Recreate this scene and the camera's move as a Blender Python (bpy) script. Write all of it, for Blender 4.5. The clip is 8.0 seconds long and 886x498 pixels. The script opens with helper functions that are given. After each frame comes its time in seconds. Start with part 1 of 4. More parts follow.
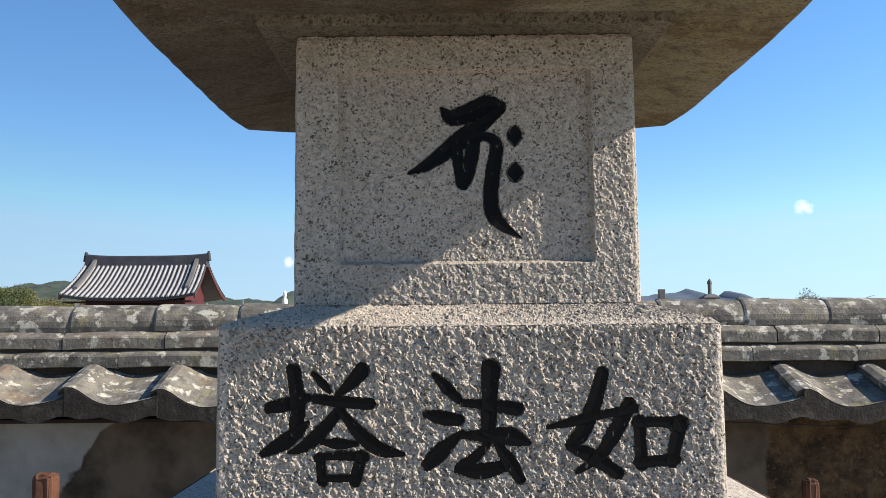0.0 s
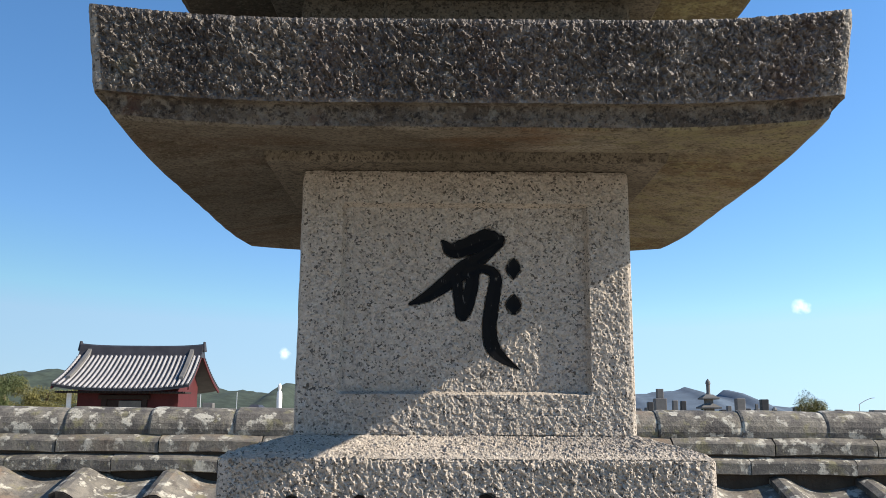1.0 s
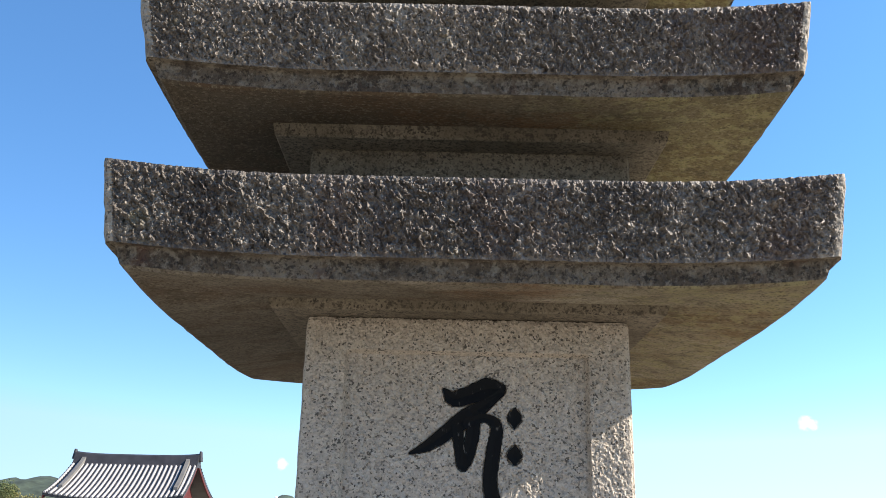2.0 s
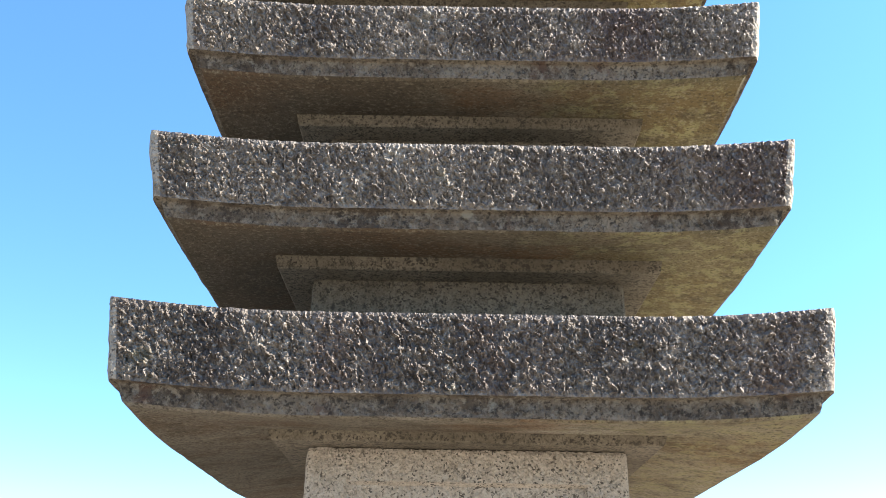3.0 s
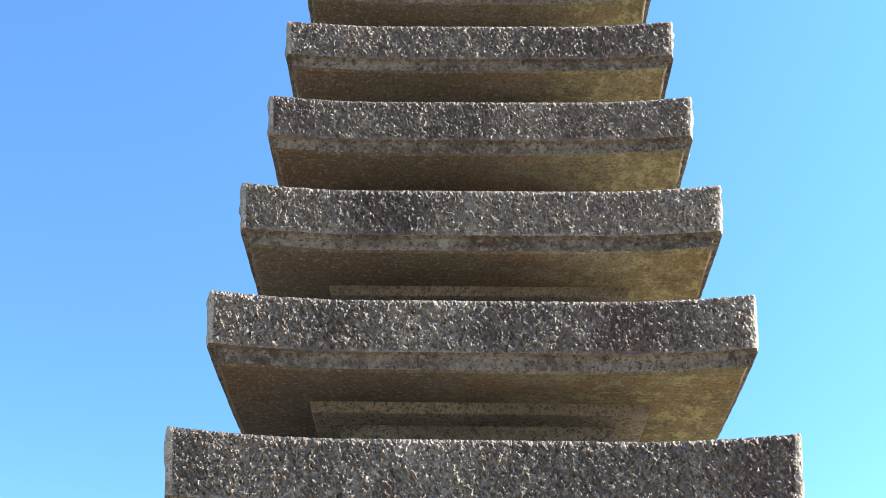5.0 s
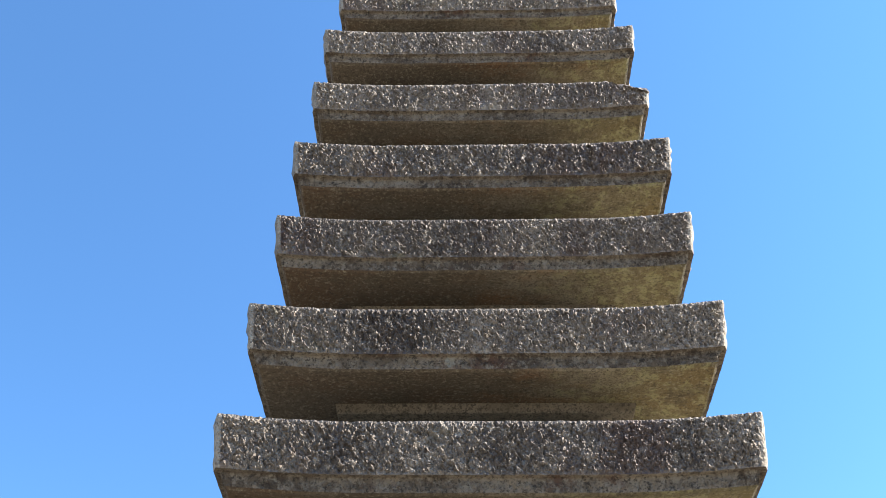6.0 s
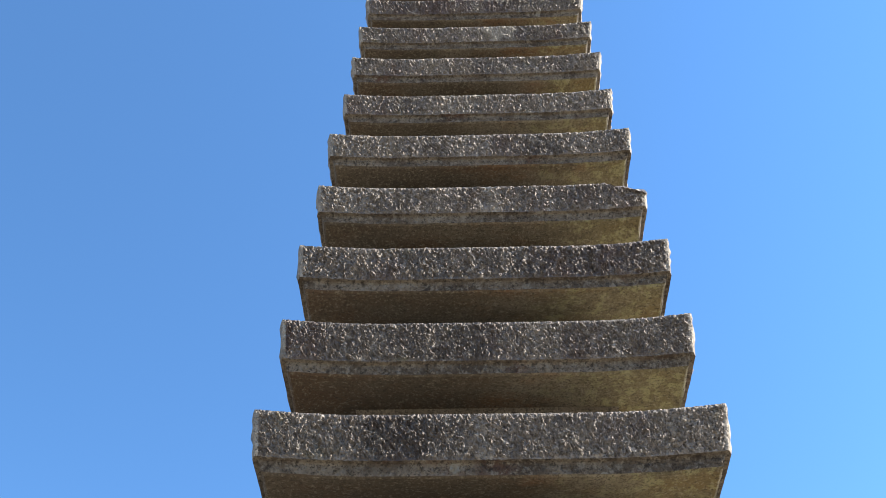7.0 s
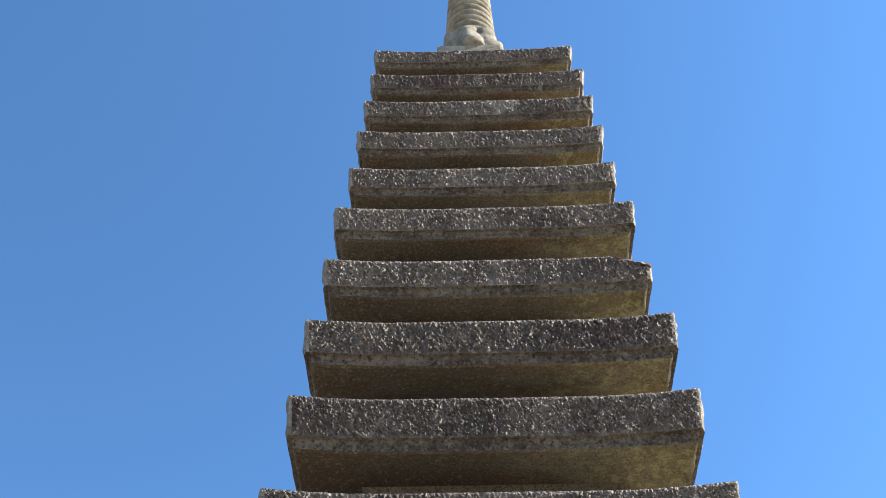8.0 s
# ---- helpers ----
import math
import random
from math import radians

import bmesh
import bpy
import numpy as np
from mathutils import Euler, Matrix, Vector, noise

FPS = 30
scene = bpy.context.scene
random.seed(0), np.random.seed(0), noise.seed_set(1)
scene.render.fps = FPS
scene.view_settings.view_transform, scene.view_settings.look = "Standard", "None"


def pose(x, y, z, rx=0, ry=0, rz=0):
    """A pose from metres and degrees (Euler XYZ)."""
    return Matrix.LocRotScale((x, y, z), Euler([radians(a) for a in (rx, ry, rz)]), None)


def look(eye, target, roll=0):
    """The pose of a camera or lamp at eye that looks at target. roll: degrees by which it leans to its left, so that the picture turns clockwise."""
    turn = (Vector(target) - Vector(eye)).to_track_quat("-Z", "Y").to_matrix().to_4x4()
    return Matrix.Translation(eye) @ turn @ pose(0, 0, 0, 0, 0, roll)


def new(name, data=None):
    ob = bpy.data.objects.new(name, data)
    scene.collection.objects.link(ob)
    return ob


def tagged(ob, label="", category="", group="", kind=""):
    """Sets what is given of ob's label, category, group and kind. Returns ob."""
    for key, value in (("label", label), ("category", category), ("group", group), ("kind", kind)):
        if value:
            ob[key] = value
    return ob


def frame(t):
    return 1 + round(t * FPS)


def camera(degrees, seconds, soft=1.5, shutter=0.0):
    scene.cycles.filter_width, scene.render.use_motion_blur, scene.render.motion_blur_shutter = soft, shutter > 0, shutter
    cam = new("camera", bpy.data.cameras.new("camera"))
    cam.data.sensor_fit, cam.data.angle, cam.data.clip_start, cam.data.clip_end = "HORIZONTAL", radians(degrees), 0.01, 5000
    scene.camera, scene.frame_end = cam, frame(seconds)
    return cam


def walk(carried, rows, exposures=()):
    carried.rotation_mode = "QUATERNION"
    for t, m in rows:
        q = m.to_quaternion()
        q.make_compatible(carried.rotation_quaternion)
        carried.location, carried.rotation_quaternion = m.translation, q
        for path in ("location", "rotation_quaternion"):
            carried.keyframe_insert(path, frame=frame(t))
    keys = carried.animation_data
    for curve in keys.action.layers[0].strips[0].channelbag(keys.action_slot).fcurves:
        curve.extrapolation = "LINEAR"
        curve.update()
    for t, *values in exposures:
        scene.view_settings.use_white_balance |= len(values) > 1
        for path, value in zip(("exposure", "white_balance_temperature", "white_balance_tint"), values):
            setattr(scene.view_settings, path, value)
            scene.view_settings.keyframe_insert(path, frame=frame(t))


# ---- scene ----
cam = camera(50.0, 8.0, soft=0.5)
ROWS = [
    (0, -0.0305, -1.3741, 1.4500, -0.085, 4.546, -0.582),
    (0.5, -0.0307, -1.3919, 1.4719, -0.175, 7.125, -0.161),
    (1, -0.0332, -1.4063, 1.4932, -0.233, 10.185, 0.335),
    (1.5, -0.0353, -1.4145, 1.5173, -0.213, 13.585, 1.048),
    (3, -0.0243, -1.4666, 1.5759, 0.522, 22.490, 1.097),
    (3.5, -0.0218, -1.4824, 1.5928, 1.000, 25.169, 0.846),
    (4, -0.0268, -1.4968, 1.6061, 1.004, 28.198, 0.850),
    (4.5, -0.0261, -1.5172, 1.6228, 1.299, 32.252, 1.252),
    (5, -0.0223, -1.5360, 1.6377, 1.665, 36.082, 1.385),
    (6.5, -0.0279, -1.5923, 1.6640, 2.130, 44.190, 0.675),
    (7, -0.0299, -1.6122, 1.6685, 2.150, 46.749, 0.575),
    (7.5, -0.0347, -1.6258, 1.6726, 2.037, 48.903, 0.421),
    (8, -0.0436, -1.6300, 1.6784, 2.100, 50.596, 0.424),
]
walk(cam, [(t, pose(x, y, z, 90 + pitch, 0, yaw) @ pose(0, 0, 0, 0, 0, roll)) for t, x, y, z, yaw, pitch, roll in ROWS],
     exposures=[(t, e, 7050, 12) for t, e in ((0, 0.98), (1.5, 0.98), (1.8, 1.21), (2.7, 2.12), (3.0, 2.19), (3.5, 2.29), (4.3, 2.25), (5.0, 2.18), (6.4, 1.80), (7.0, 1.71), (8, 1.48))])

# ---------------------------------------------------------------- sky and sun
SUN = Vector((1.0, -0.165, 0.65)).normalized()
world = bpy.data.worlds.new("sky")
scene.world = world
world.use_nodes = True
wn, wl = world.node_tree.nodes, world.node_tree.links
sky = wn.new("ShaderNodeTexSky")
sky.sky_type = "NISHITA"
sky.sun_disc = False
sky.sun_elevation = math.asin(SUN.z)
sky.sun_rotation = math.atan2(SUN.x, SUN.y)
sky.air_density, sky.dust_density, sky.ozone_density = 0.85, 0.1, 3.0
back = wn["Background"]
back.inputs["Strength"].default_value = 0.10


def sky_cloud(colour, way, size, seed):
    """A small fair-weather cloud in the sky along one way."""
    way = Vector(way).normalized()
    co = wn.new("ShaderNodeTexCoord")
    d = wn.new("ShaderNodeVectorMath")
    d.operation = "DISTANCE"
    nz = wn.new("ShaderNodeTexNoise")
    nz.inputs["Scale"].default_value, nz.inputs["Detail"].default_value = 130.0, 6.0
    off = wn.new("ShaderNodeVectorMath")
    off.operation = "ADD"
    off.inputs[1].default_value = (seed, 0, 0)
    wl.new(co.outputs["Generated"], off.inputs[0])
    wl.new(off.outputs[0], nz.inputs["Vector"])
    wl.new(co.outputs["Generated"], d.inputs[0])
    d.inputs[1].default_value = way
    r = wn.new("ShaderNodeMapRange")
    r.inputs["From Min"].default_value, r.inputs["From Max"].default_value = size, size * 0.15
    wl.new(d.outputs["Value"], r.inputs["Value"])
    m = wn.new("ShaderNodeMath")
    m.operation = "MULTIPLY"
    wl.new(r.outputs[0], m.inputs[0])
    wl.new(nz.outputs["Fac"], m.inputs[1])
    r2 = wn.new("ShaderNodeMapRange")
    r2.inputs["From Min"].default_value, r2.inputs["From Max"].default_value = 0.24, 0.75
    wl.new(m.outputs[0], r2.inputs["Value"])
    mix = wn.new("ShaderNodeMix")
    mix.data_type = "RGBA"
    wl.new(r2.outputs[0], mix.inputs["Factor"])
    wl.new(colour, mix.inputs["A"])
    mix.inputs["B"].default_value = (6.5, 7.6, 8.8, 1)
    return mix.outputs["Result"]


deep = wn.new("ShaderNodeHueSaturation")
deep.inputs["Saturation"].default_value = 1.25
wl.new(sky.outputs["Color"], deep.inputs["Color"])
even = wn.new("ShaderNodeMix")
even.data_type = "RGBA"
even.inputs["Factor"].default_value = 0.2
even.inputs["B"].default_value = (0.95, 2.0, 4.3, 1)
wl.new(deep.outputs["Color"], even.inputs["A"])
cap = wn.new("ShaderNodeMix")
cap.data_type, cap.blend_type = "RGBA", "DARKEN"
cap.inputs["Factor"].default_value = 0.85
cap.inputs["B"].default_value = (2.10, 3.55, 5.10, 1)
wl.new(even.outputs["Result"], cap.inputs["A"])
# the sky grows paler towards the sun's side
way = wn.new("ShaderNodeTexCoord")
toward = wn.new("ShaderNodeVectorMath")
toward.operation = "DOT_PRODUCT"
toward.inputs[1].default_value = Vector((SUN.x, SUN.y, 0)).normalized()
wl.new(way.outputs["Generated"], toward.inputs[0])
glow = wn.new("ShaderNodeMapRange")
glow.inputs["From Min"].default_value, glow.inputs["From Max"].default_value = -0.7, 1.0
glow.inputs["To Min"].default_value, glow.inputs["To Max"].default_value = 0.85, 1.56
wl.new(toward.outputs["Value"], glow.inputs["Value"])
paler = wn.new("ShaderNodeVectorMath")
paler.operation = "SCALE"
wl.new(cap.outputs["Result"], paler.inputs[0])
wl.new(glow.outputs[0], paler.inputs["Scale"])
c = sky_cloud(paler.outputs[0], (0.383, 1.0014, 0.1203), 0.0135, 0.0)
c = sky_cloud(c, (0.389, 1.0014, 0.1185), 0.010, 3.0)
c = sky_cloud(c, (-0.162, 1.0014, 0.0674), 0.012, 7.0)
wl.new(c, back.inputs["Color"])
sun = new("sun", bpy.data.lights.new("sun", "SUN"))
sun.data.energy, sun.data.angle, sun.data.color = 5.0, radians(0.53), (1.0, 0.94, 0.84)
sun.matrix_world = look(SUN * 50, (0, 0, 0))


# ---------------------------------------------------------------- materials
class Mat:
    """A small builder of node materials."""

    def __init__(self, name, rough=0.9, coords="Object"):
        self.m = bpy.data.materials.new(name)
        self.m.use_nodes = True
        self.n, self.l = self.m.node_tree.nodes, self.m.node_tree.links
        self.b = self.n["Principled BSDF"]
        self.b.inputs["Roughness"].default_value = rough
        self.b.inputs["Specular IOR Level"].default_value = 0.3
        self.co = self.n.new("ShaderNodeTexCoord").outputs[coords]

    def put(self, socket, value):
        if isinstance(value, (int, float, tuple)):
            socket.default_value = value if not isinstance(value, tuple) or len(value) != 3 else (*value, 1)
        else:
            self.l.new(value, socket)

    def noise(self, scale, detail=4.0, rough=0.6, stretch=None, shift=0.0):
        nz = self.n.new("ShaderNodeTexNoise")
        nz.inputs["Scale"].default_value, nz.inputs["Detail"].default_value, nz.inputs["Roughness"].default_value = scale, detail, rough
        mp = self.n.new("ShaderNodeMapping")
        mp.inputs["Scale"].default_value = stretch or (1, 1, 1)
        mp.inputs["Location"].default_value = (shift, shift * 0.7, -shift)
        self.l.new(self.co, mp.inputs["Vector"])
        self.l.new(mp.outputs[0], nz.inputs["Vector"])
        return nz.outputs["Fac"]

    def cells(self, scale, feature="F1", out="Color"):
        v = self.n.new("ShaderNodeTexVoronoi")
        v.feature = feature
        v.inputs["Scale"].default_value = scale
        self.l.new(self.co, v.inputs["Vector"])
        if out != "Color":
            return v.outputs[out]
        s = self.n.new("ShaderNodeSeparateColor")
        self.l.new(v.outputs["Color"], s.inputs[0])
        return s.outputs[0]

    def ramp(self, fac, lo, hi, a=0.0, b=1.0):
        r = self.n.new("ShaderNodeMapRange")
        r.inputs["From Min"].default_value, r.inputs["From Max"].default_value = lo, hi
        r.inputs["To Min"].default_value, r.inputs["To Max"].default_value = a, b
        self.l.new(fac, r.inputs["Value"])
        return r.outputs[0]

    def mix(self, fac, a, b, kind="MIX"):
        x = self.n.new("ShaderNodeMix")
        x.data_type, x.blend_type = "RGBA", kind
        self.put(x.inputs["Factor"], fac)
        self.put(x.inputs["A"], a)
        self.put(x.inputs["B"], b)
        return x.outputs["Result"]

    def times(self, a, b, op="MULTIPLY"):
        x = self.n.new("ShaderNodeMath")
        x.operation = op
        self.put(x.inputs[0], a)
        self.put(x.inputs[1], b)
        return x.outputs[0]

    def times3(self, co, r):
        """Shifts the texture space by a random amount for each object."""
        x = self.n.new("ShaderNodeVectorMath")
        x.operation = "ADD"
        y = self.n.new("ShaderNodeVectorMath")
        y.operation = "SCALE"
        y.inputs[0].default_value = (13.0, 7.0, 5.0)
        self.l.new(r, y.inputs["Scale"])
        self.l.new(co, x.inputs[0])
        self.l.new(y.outputs[0], x.inputs[1])
        return x.outputs[0]

    def rnd(self):
        return self.n.new("ShaderNodeObjectInfo").outputs["Random"]

    def colour(self, value):
        self.put(self.b.inputs["Base Color"], value)
        return self

    def bump(self, height, strength, distance):
        x = self.n.new("ShaderNodeBump")
        x.inputs["Strength"].default_value, x.inputs["Distance"].default_value = strength, distance
        self.l.new(height, x.inputs["Height"])
        if self.b.inputs["Normal"].is_linked:
            self.l.new(self.b.inputs["Normal"].links[0].from_socket, x.inputs["Normal"])
        self.l.new(x.outputs[0], self.b.inputs["Normal"])
        return self


def flecks(k, ground, show=1.0):
    """Granite: feldspar, quartz and mica grains in a ground colour."""
    c = k.mix(k.ramp(k.noise(90, 3), 0.35, 0.65), ground, tuple(v * 1.28 for v in ground))
    c = k.mix(k.ramp(k.cells(430), 0.66, 0.78, 0, show), c, tuple(v * 0.72 for v in ground))
    c = k.mix(k.ramp(k.cells(520), 0.78, 0.90, 0, 0.6 * show), c, tuple(v * 1.5 for v in ground))
    return k.mix(k.times(k.ramp(k.cells(430), 0.81, 0.88, 0, 0.92 * show), k.ramp(k.noise(70, 2), 0.42, 0.54)), c, (0.028, 0.024, 0.021))


def granite_clean():
    k = Mat("pale_granite", 0.7)
    c = flecks(k, (0.335, 0.296, 0.252), 0.85)
    c = k.mix(k.ramp(k.noise(9, 5), 0.50, 0.75, 0, 0.35), c, (0.25, 0.205, 0.155))
    c = k.mix(k.ramp(k.noise(160, 4, 0.7, None, 3.0), 0.54, 0.68, 0, 0.35), c, (0.16, 0.135, 0.110))
    k.colour(c).bump(k.noise(420, 3), 0.6, 0.0016).bump(k.noise(210, 4, 0.7), 0.7, 0.003)
    return k.m


def granite_weathered():
    """Chiselled granite under a brown-black film of lichen, with pale grains."""
    k = Mat("weathered_granite", 0.46)
    k.b.inputs["Specular IOR Level"].default_value = 0.55
    k.co = k.times3(k.co, k.rnd())
    c = flecks(k, (0.19, 0.165, 0.138))
    dark = k.ramp(k.noise(6, 6, 0.65, (1, 1, 0.35)), 0.37, 0.65, 0.22, 0.91)
    c = k.mix(dark, c, (0.031, 0.022, 0.018))
    c = k.mix(k.ramp(k.noise(85, 4, 0.7), 0.54, 0.68, 0, 0.75), c, (0.31, 0.278, 0.238))
    c = k.mix(k.ramp(k.noise(120, 4, 0.7, None, 2.0), 0.51, 0.65, 0, 0.6), c, (0.019, 0.0145, 0.012))
    c = k.mix(k.ramp(k.noise(13, 4, 0.6, None, 4.0), 0.62, 0.75, 0, 0.4), c, (0.12, 0.115, 0.060))
    c = k.mix(k.ramp(k.noise(5.5, 4, 0.6, (1, 1, 0.3), 17.0), 0.52, 0.64, 0, 0.7), c, (0.055, 0.033, 0.028))
    c = k.mix(k.ramp(k.noise(7.5, 5, 0.7, (1, 1, 0.4), 29.0), 0.62, 0.70, 0, 0.55), c, (0.29, 0.275, 0.245))
    k.colour(c).bump(k.noise(380, 3), 0.8, 0.0022).bump(k.noise(200, 4, 0.7), 0.8, 0.004)
    return k.m


def lichen_spots(k, c, scale, colour, rare=0.80):
    """Round pale lichen patches with frayed rims."""
    spot = k.times(k.cells(scale, "F1", "Distance"), k.times(k.noise(70, 3), 0.5), "ADD")
    return k.mix(k.times(k.ramp(spot, 0.50, 0.45, 0, 0.8), k.ramp(k.cells(scale), rare, rare + 0.02)), c, colour)


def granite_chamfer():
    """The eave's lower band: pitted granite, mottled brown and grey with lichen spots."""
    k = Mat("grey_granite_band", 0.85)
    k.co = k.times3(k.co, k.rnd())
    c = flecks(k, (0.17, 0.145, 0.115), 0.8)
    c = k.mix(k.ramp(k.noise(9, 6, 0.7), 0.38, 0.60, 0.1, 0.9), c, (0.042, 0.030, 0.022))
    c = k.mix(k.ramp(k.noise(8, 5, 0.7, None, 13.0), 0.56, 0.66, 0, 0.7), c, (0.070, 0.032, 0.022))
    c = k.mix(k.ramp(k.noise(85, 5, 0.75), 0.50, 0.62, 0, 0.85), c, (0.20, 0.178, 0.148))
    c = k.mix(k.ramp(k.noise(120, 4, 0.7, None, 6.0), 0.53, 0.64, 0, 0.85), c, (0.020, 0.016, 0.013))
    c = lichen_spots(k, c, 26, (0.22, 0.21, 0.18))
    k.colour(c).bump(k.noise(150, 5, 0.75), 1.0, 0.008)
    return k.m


def granite_margin():
    """The smooth drafted margins at the eave's ends, worn paler."""
    k = Mat("worn_granite_margin", 0.7)
    c = flecks(k, (0.205, 0.184, 0.155), 0.8)
    c = k.mix(k.ramp(k.noise(24, 5, 0.7), 0.45, 0.65, 0, 0.75), c, (0.085, 0.070, 0.056))
    k.colour(c).bump(k.noise(210, 4, 0.7), 0.7, 0.003)
    return k.m


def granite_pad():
    """Sheltered dressed granite round the shafts: grey and speckled, little stained, colour darkened for shade."""
    k = Mat("speckled_shaded_granite", 0.85)
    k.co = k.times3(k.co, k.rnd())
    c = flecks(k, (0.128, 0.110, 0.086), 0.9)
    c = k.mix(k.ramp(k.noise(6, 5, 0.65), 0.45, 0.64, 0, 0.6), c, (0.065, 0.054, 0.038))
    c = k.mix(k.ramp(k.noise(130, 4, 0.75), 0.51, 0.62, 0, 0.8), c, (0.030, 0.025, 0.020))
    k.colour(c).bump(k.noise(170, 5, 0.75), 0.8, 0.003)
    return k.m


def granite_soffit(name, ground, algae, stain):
    """Sheltered granite stained brown and rust by seeping water, olive with algae towards one end, shade painted in
    towards the other.
    """
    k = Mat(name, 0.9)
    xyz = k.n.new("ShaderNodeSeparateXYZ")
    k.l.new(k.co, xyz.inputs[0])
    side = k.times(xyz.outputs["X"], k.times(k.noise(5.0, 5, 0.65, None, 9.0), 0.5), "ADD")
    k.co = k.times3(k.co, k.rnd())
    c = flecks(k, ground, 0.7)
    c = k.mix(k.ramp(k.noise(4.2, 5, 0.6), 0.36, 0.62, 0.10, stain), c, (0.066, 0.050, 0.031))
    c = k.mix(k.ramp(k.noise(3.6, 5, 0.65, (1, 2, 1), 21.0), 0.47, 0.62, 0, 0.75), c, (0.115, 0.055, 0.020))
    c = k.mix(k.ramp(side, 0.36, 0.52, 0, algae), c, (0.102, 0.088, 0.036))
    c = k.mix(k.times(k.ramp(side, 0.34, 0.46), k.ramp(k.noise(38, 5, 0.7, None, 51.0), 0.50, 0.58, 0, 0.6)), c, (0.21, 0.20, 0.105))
    # the end away from the sun: shade put into the colour
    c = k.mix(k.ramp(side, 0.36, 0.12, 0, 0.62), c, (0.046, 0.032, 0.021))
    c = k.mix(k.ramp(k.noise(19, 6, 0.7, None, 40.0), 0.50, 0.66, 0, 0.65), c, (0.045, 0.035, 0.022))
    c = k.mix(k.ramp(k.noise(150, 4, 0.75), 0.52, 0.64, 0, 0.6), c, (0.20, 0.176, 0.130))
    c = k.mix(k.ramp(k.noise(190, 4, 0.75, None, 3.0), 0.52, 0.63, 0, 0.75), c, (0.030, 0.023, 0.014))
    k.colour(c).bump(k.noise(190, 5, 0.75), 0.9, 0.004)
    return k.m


def black_paint():
    k = Mat("black_paint", 0.5)
    k.b.inputs["Specular IOR Level"].default_value = 0.09
    k.colour(k.mix(k.ramp(k.noise(210, 3, 0.6, (1, 1, 0.3)), 0.66, 0.71), (0.0028, 0.0027, 0.0028), (0.07, 0.066, 0.06)))
    k.bump(k.noise(220, 3), 0.3, 0.001)
    return k.m


def tile_clay(name, soot_shade=0.0):
    k = Mat(name, 0.8)
    r = k.rnd()
    k.co = k.times3(k.co, r)
    c = k.mix(r, (0.052, 0.049, 0.047), (0.122, 0.114, 0.102))
    c = k.mix(k.ramp(k.noise(14, 5, 0.65), 0.42, 0.62, 0, 0.75), c, (0.19, 0.175, 0.145))
    c = k.mix(k.ramp(k.noise(20, 5, 0.6, None, 5.0), 0.55, 0.60, 0, 0.85), c, (0.40, 0.385, 0.33))
    c = k.mix(k.ramp(k.noise(17, 4, 0.6, None, 11.0), 0.56, 0.66, 0, 0.7), c, (0.165, 0.152, 0.085))
    c = k.mix(k.times(k.ramp(k.noise(7, 3, 0.6, None, 15.0), 0.50, 0.65), k.ramp(r, 0.72, 0.8)), c, (0.15, 0.115, 0.085))
    c = k.mix(k.ramp(k.noise(30, 5, 0.7, None, 31.0), 0.50, 0.66, 0, 0.7), c, (0.055, 0.05, 0.045))
    if soot_shade:
        # soot, with the shade of the eave fronts darkened into the same colour
        c = k.mix(k.ramp(k.noise(26, 4, 0.6, None, 3.0), 0.40, 0.70, 1.0, soot_shade), c, (0.016, 0.013, 0.011))
    k.colour(c).bump(k.noise(70, 5, 0.7), 0.7, 0.006)
    return k.m


def plaster():
    """Old lime plaster, stained brown along one side and fallen off the dark mud core farther on."""
    k = Mat("old_plaster", 0.95)
    xyz = k.n.new("ShaderNodeSeparateXYZ")
    k.l.new(k.co, xyz.inputs[0])
    x = k.times(xyz.outputs["X"], k.times(k.noise(2.6, 5, 0.5), 0.55), "ADD")
    edge = k.times(x, k.times(xyz.outputs["Z"], -0.8), "ADD")
    stained = k.ramp(edge, -1.785, -1.765)
    fallen = k.ramp(x, 1.36, 1.375)
    lime = k.mix(k.ramp(k.noise(5, 5), 0.4, 0.7), (0.30, 0.288, 0.271), (0.19, 0.178, 0.162))
    brown = k.mix(k.ramp(k.noise(4, 5, 0.6, None, 8.0), 0.40, 0.62), (0.110, 0.085, 0.062), (0.028, 0.019, 0.013))
    mud = k.mix(k.ramp(k.noise(13, 6, 0.7), 0.38, 0.62), (0.105, 0.063, 0.031), (0.022, 0.013, 0.008))
    mud = k.mix(k.ramp(k.noise(60, 4, 0.7, None, 2.0), 0.56, 0.66, 0, 0.6), mud, (0.15, 0.105, 0.062))
    k.colour(k.mix(fallen, k.mix(stained, lime, brown), mud)).bump(k.noise(60, 5), 0.6, 0.006).bump(k.times(k.noise(17, 6, 0.7), fallen), 0.9, 0.03).bump(fallen, 0.9, -0.012)
    return k.m


def plain(name, colour, rough=0.8, vary=0.25, scale=8.0, bump=0.0, metal=0.0):
    k = Mat(name, rough)
    k.b.inputs["Metallic"].default_value = metal
    c = k.mix(k.ramp(k.noise(scale, 5), 0.3, 0.7), tuple(v * (1 - vary) for v in colour), tuple(v * (1 + vary) for v in colour))
    c = k.mix(k.ramp(k.noise(scale * 7, 3), 0.4, 0.75, 0, 0.4), c, tuple(v * 0.6 for v in colour))
    k.colour(c)
    if bump:
        k.bump(k.noise(scale * 6, 4), 0.5, bump)
    return k.m


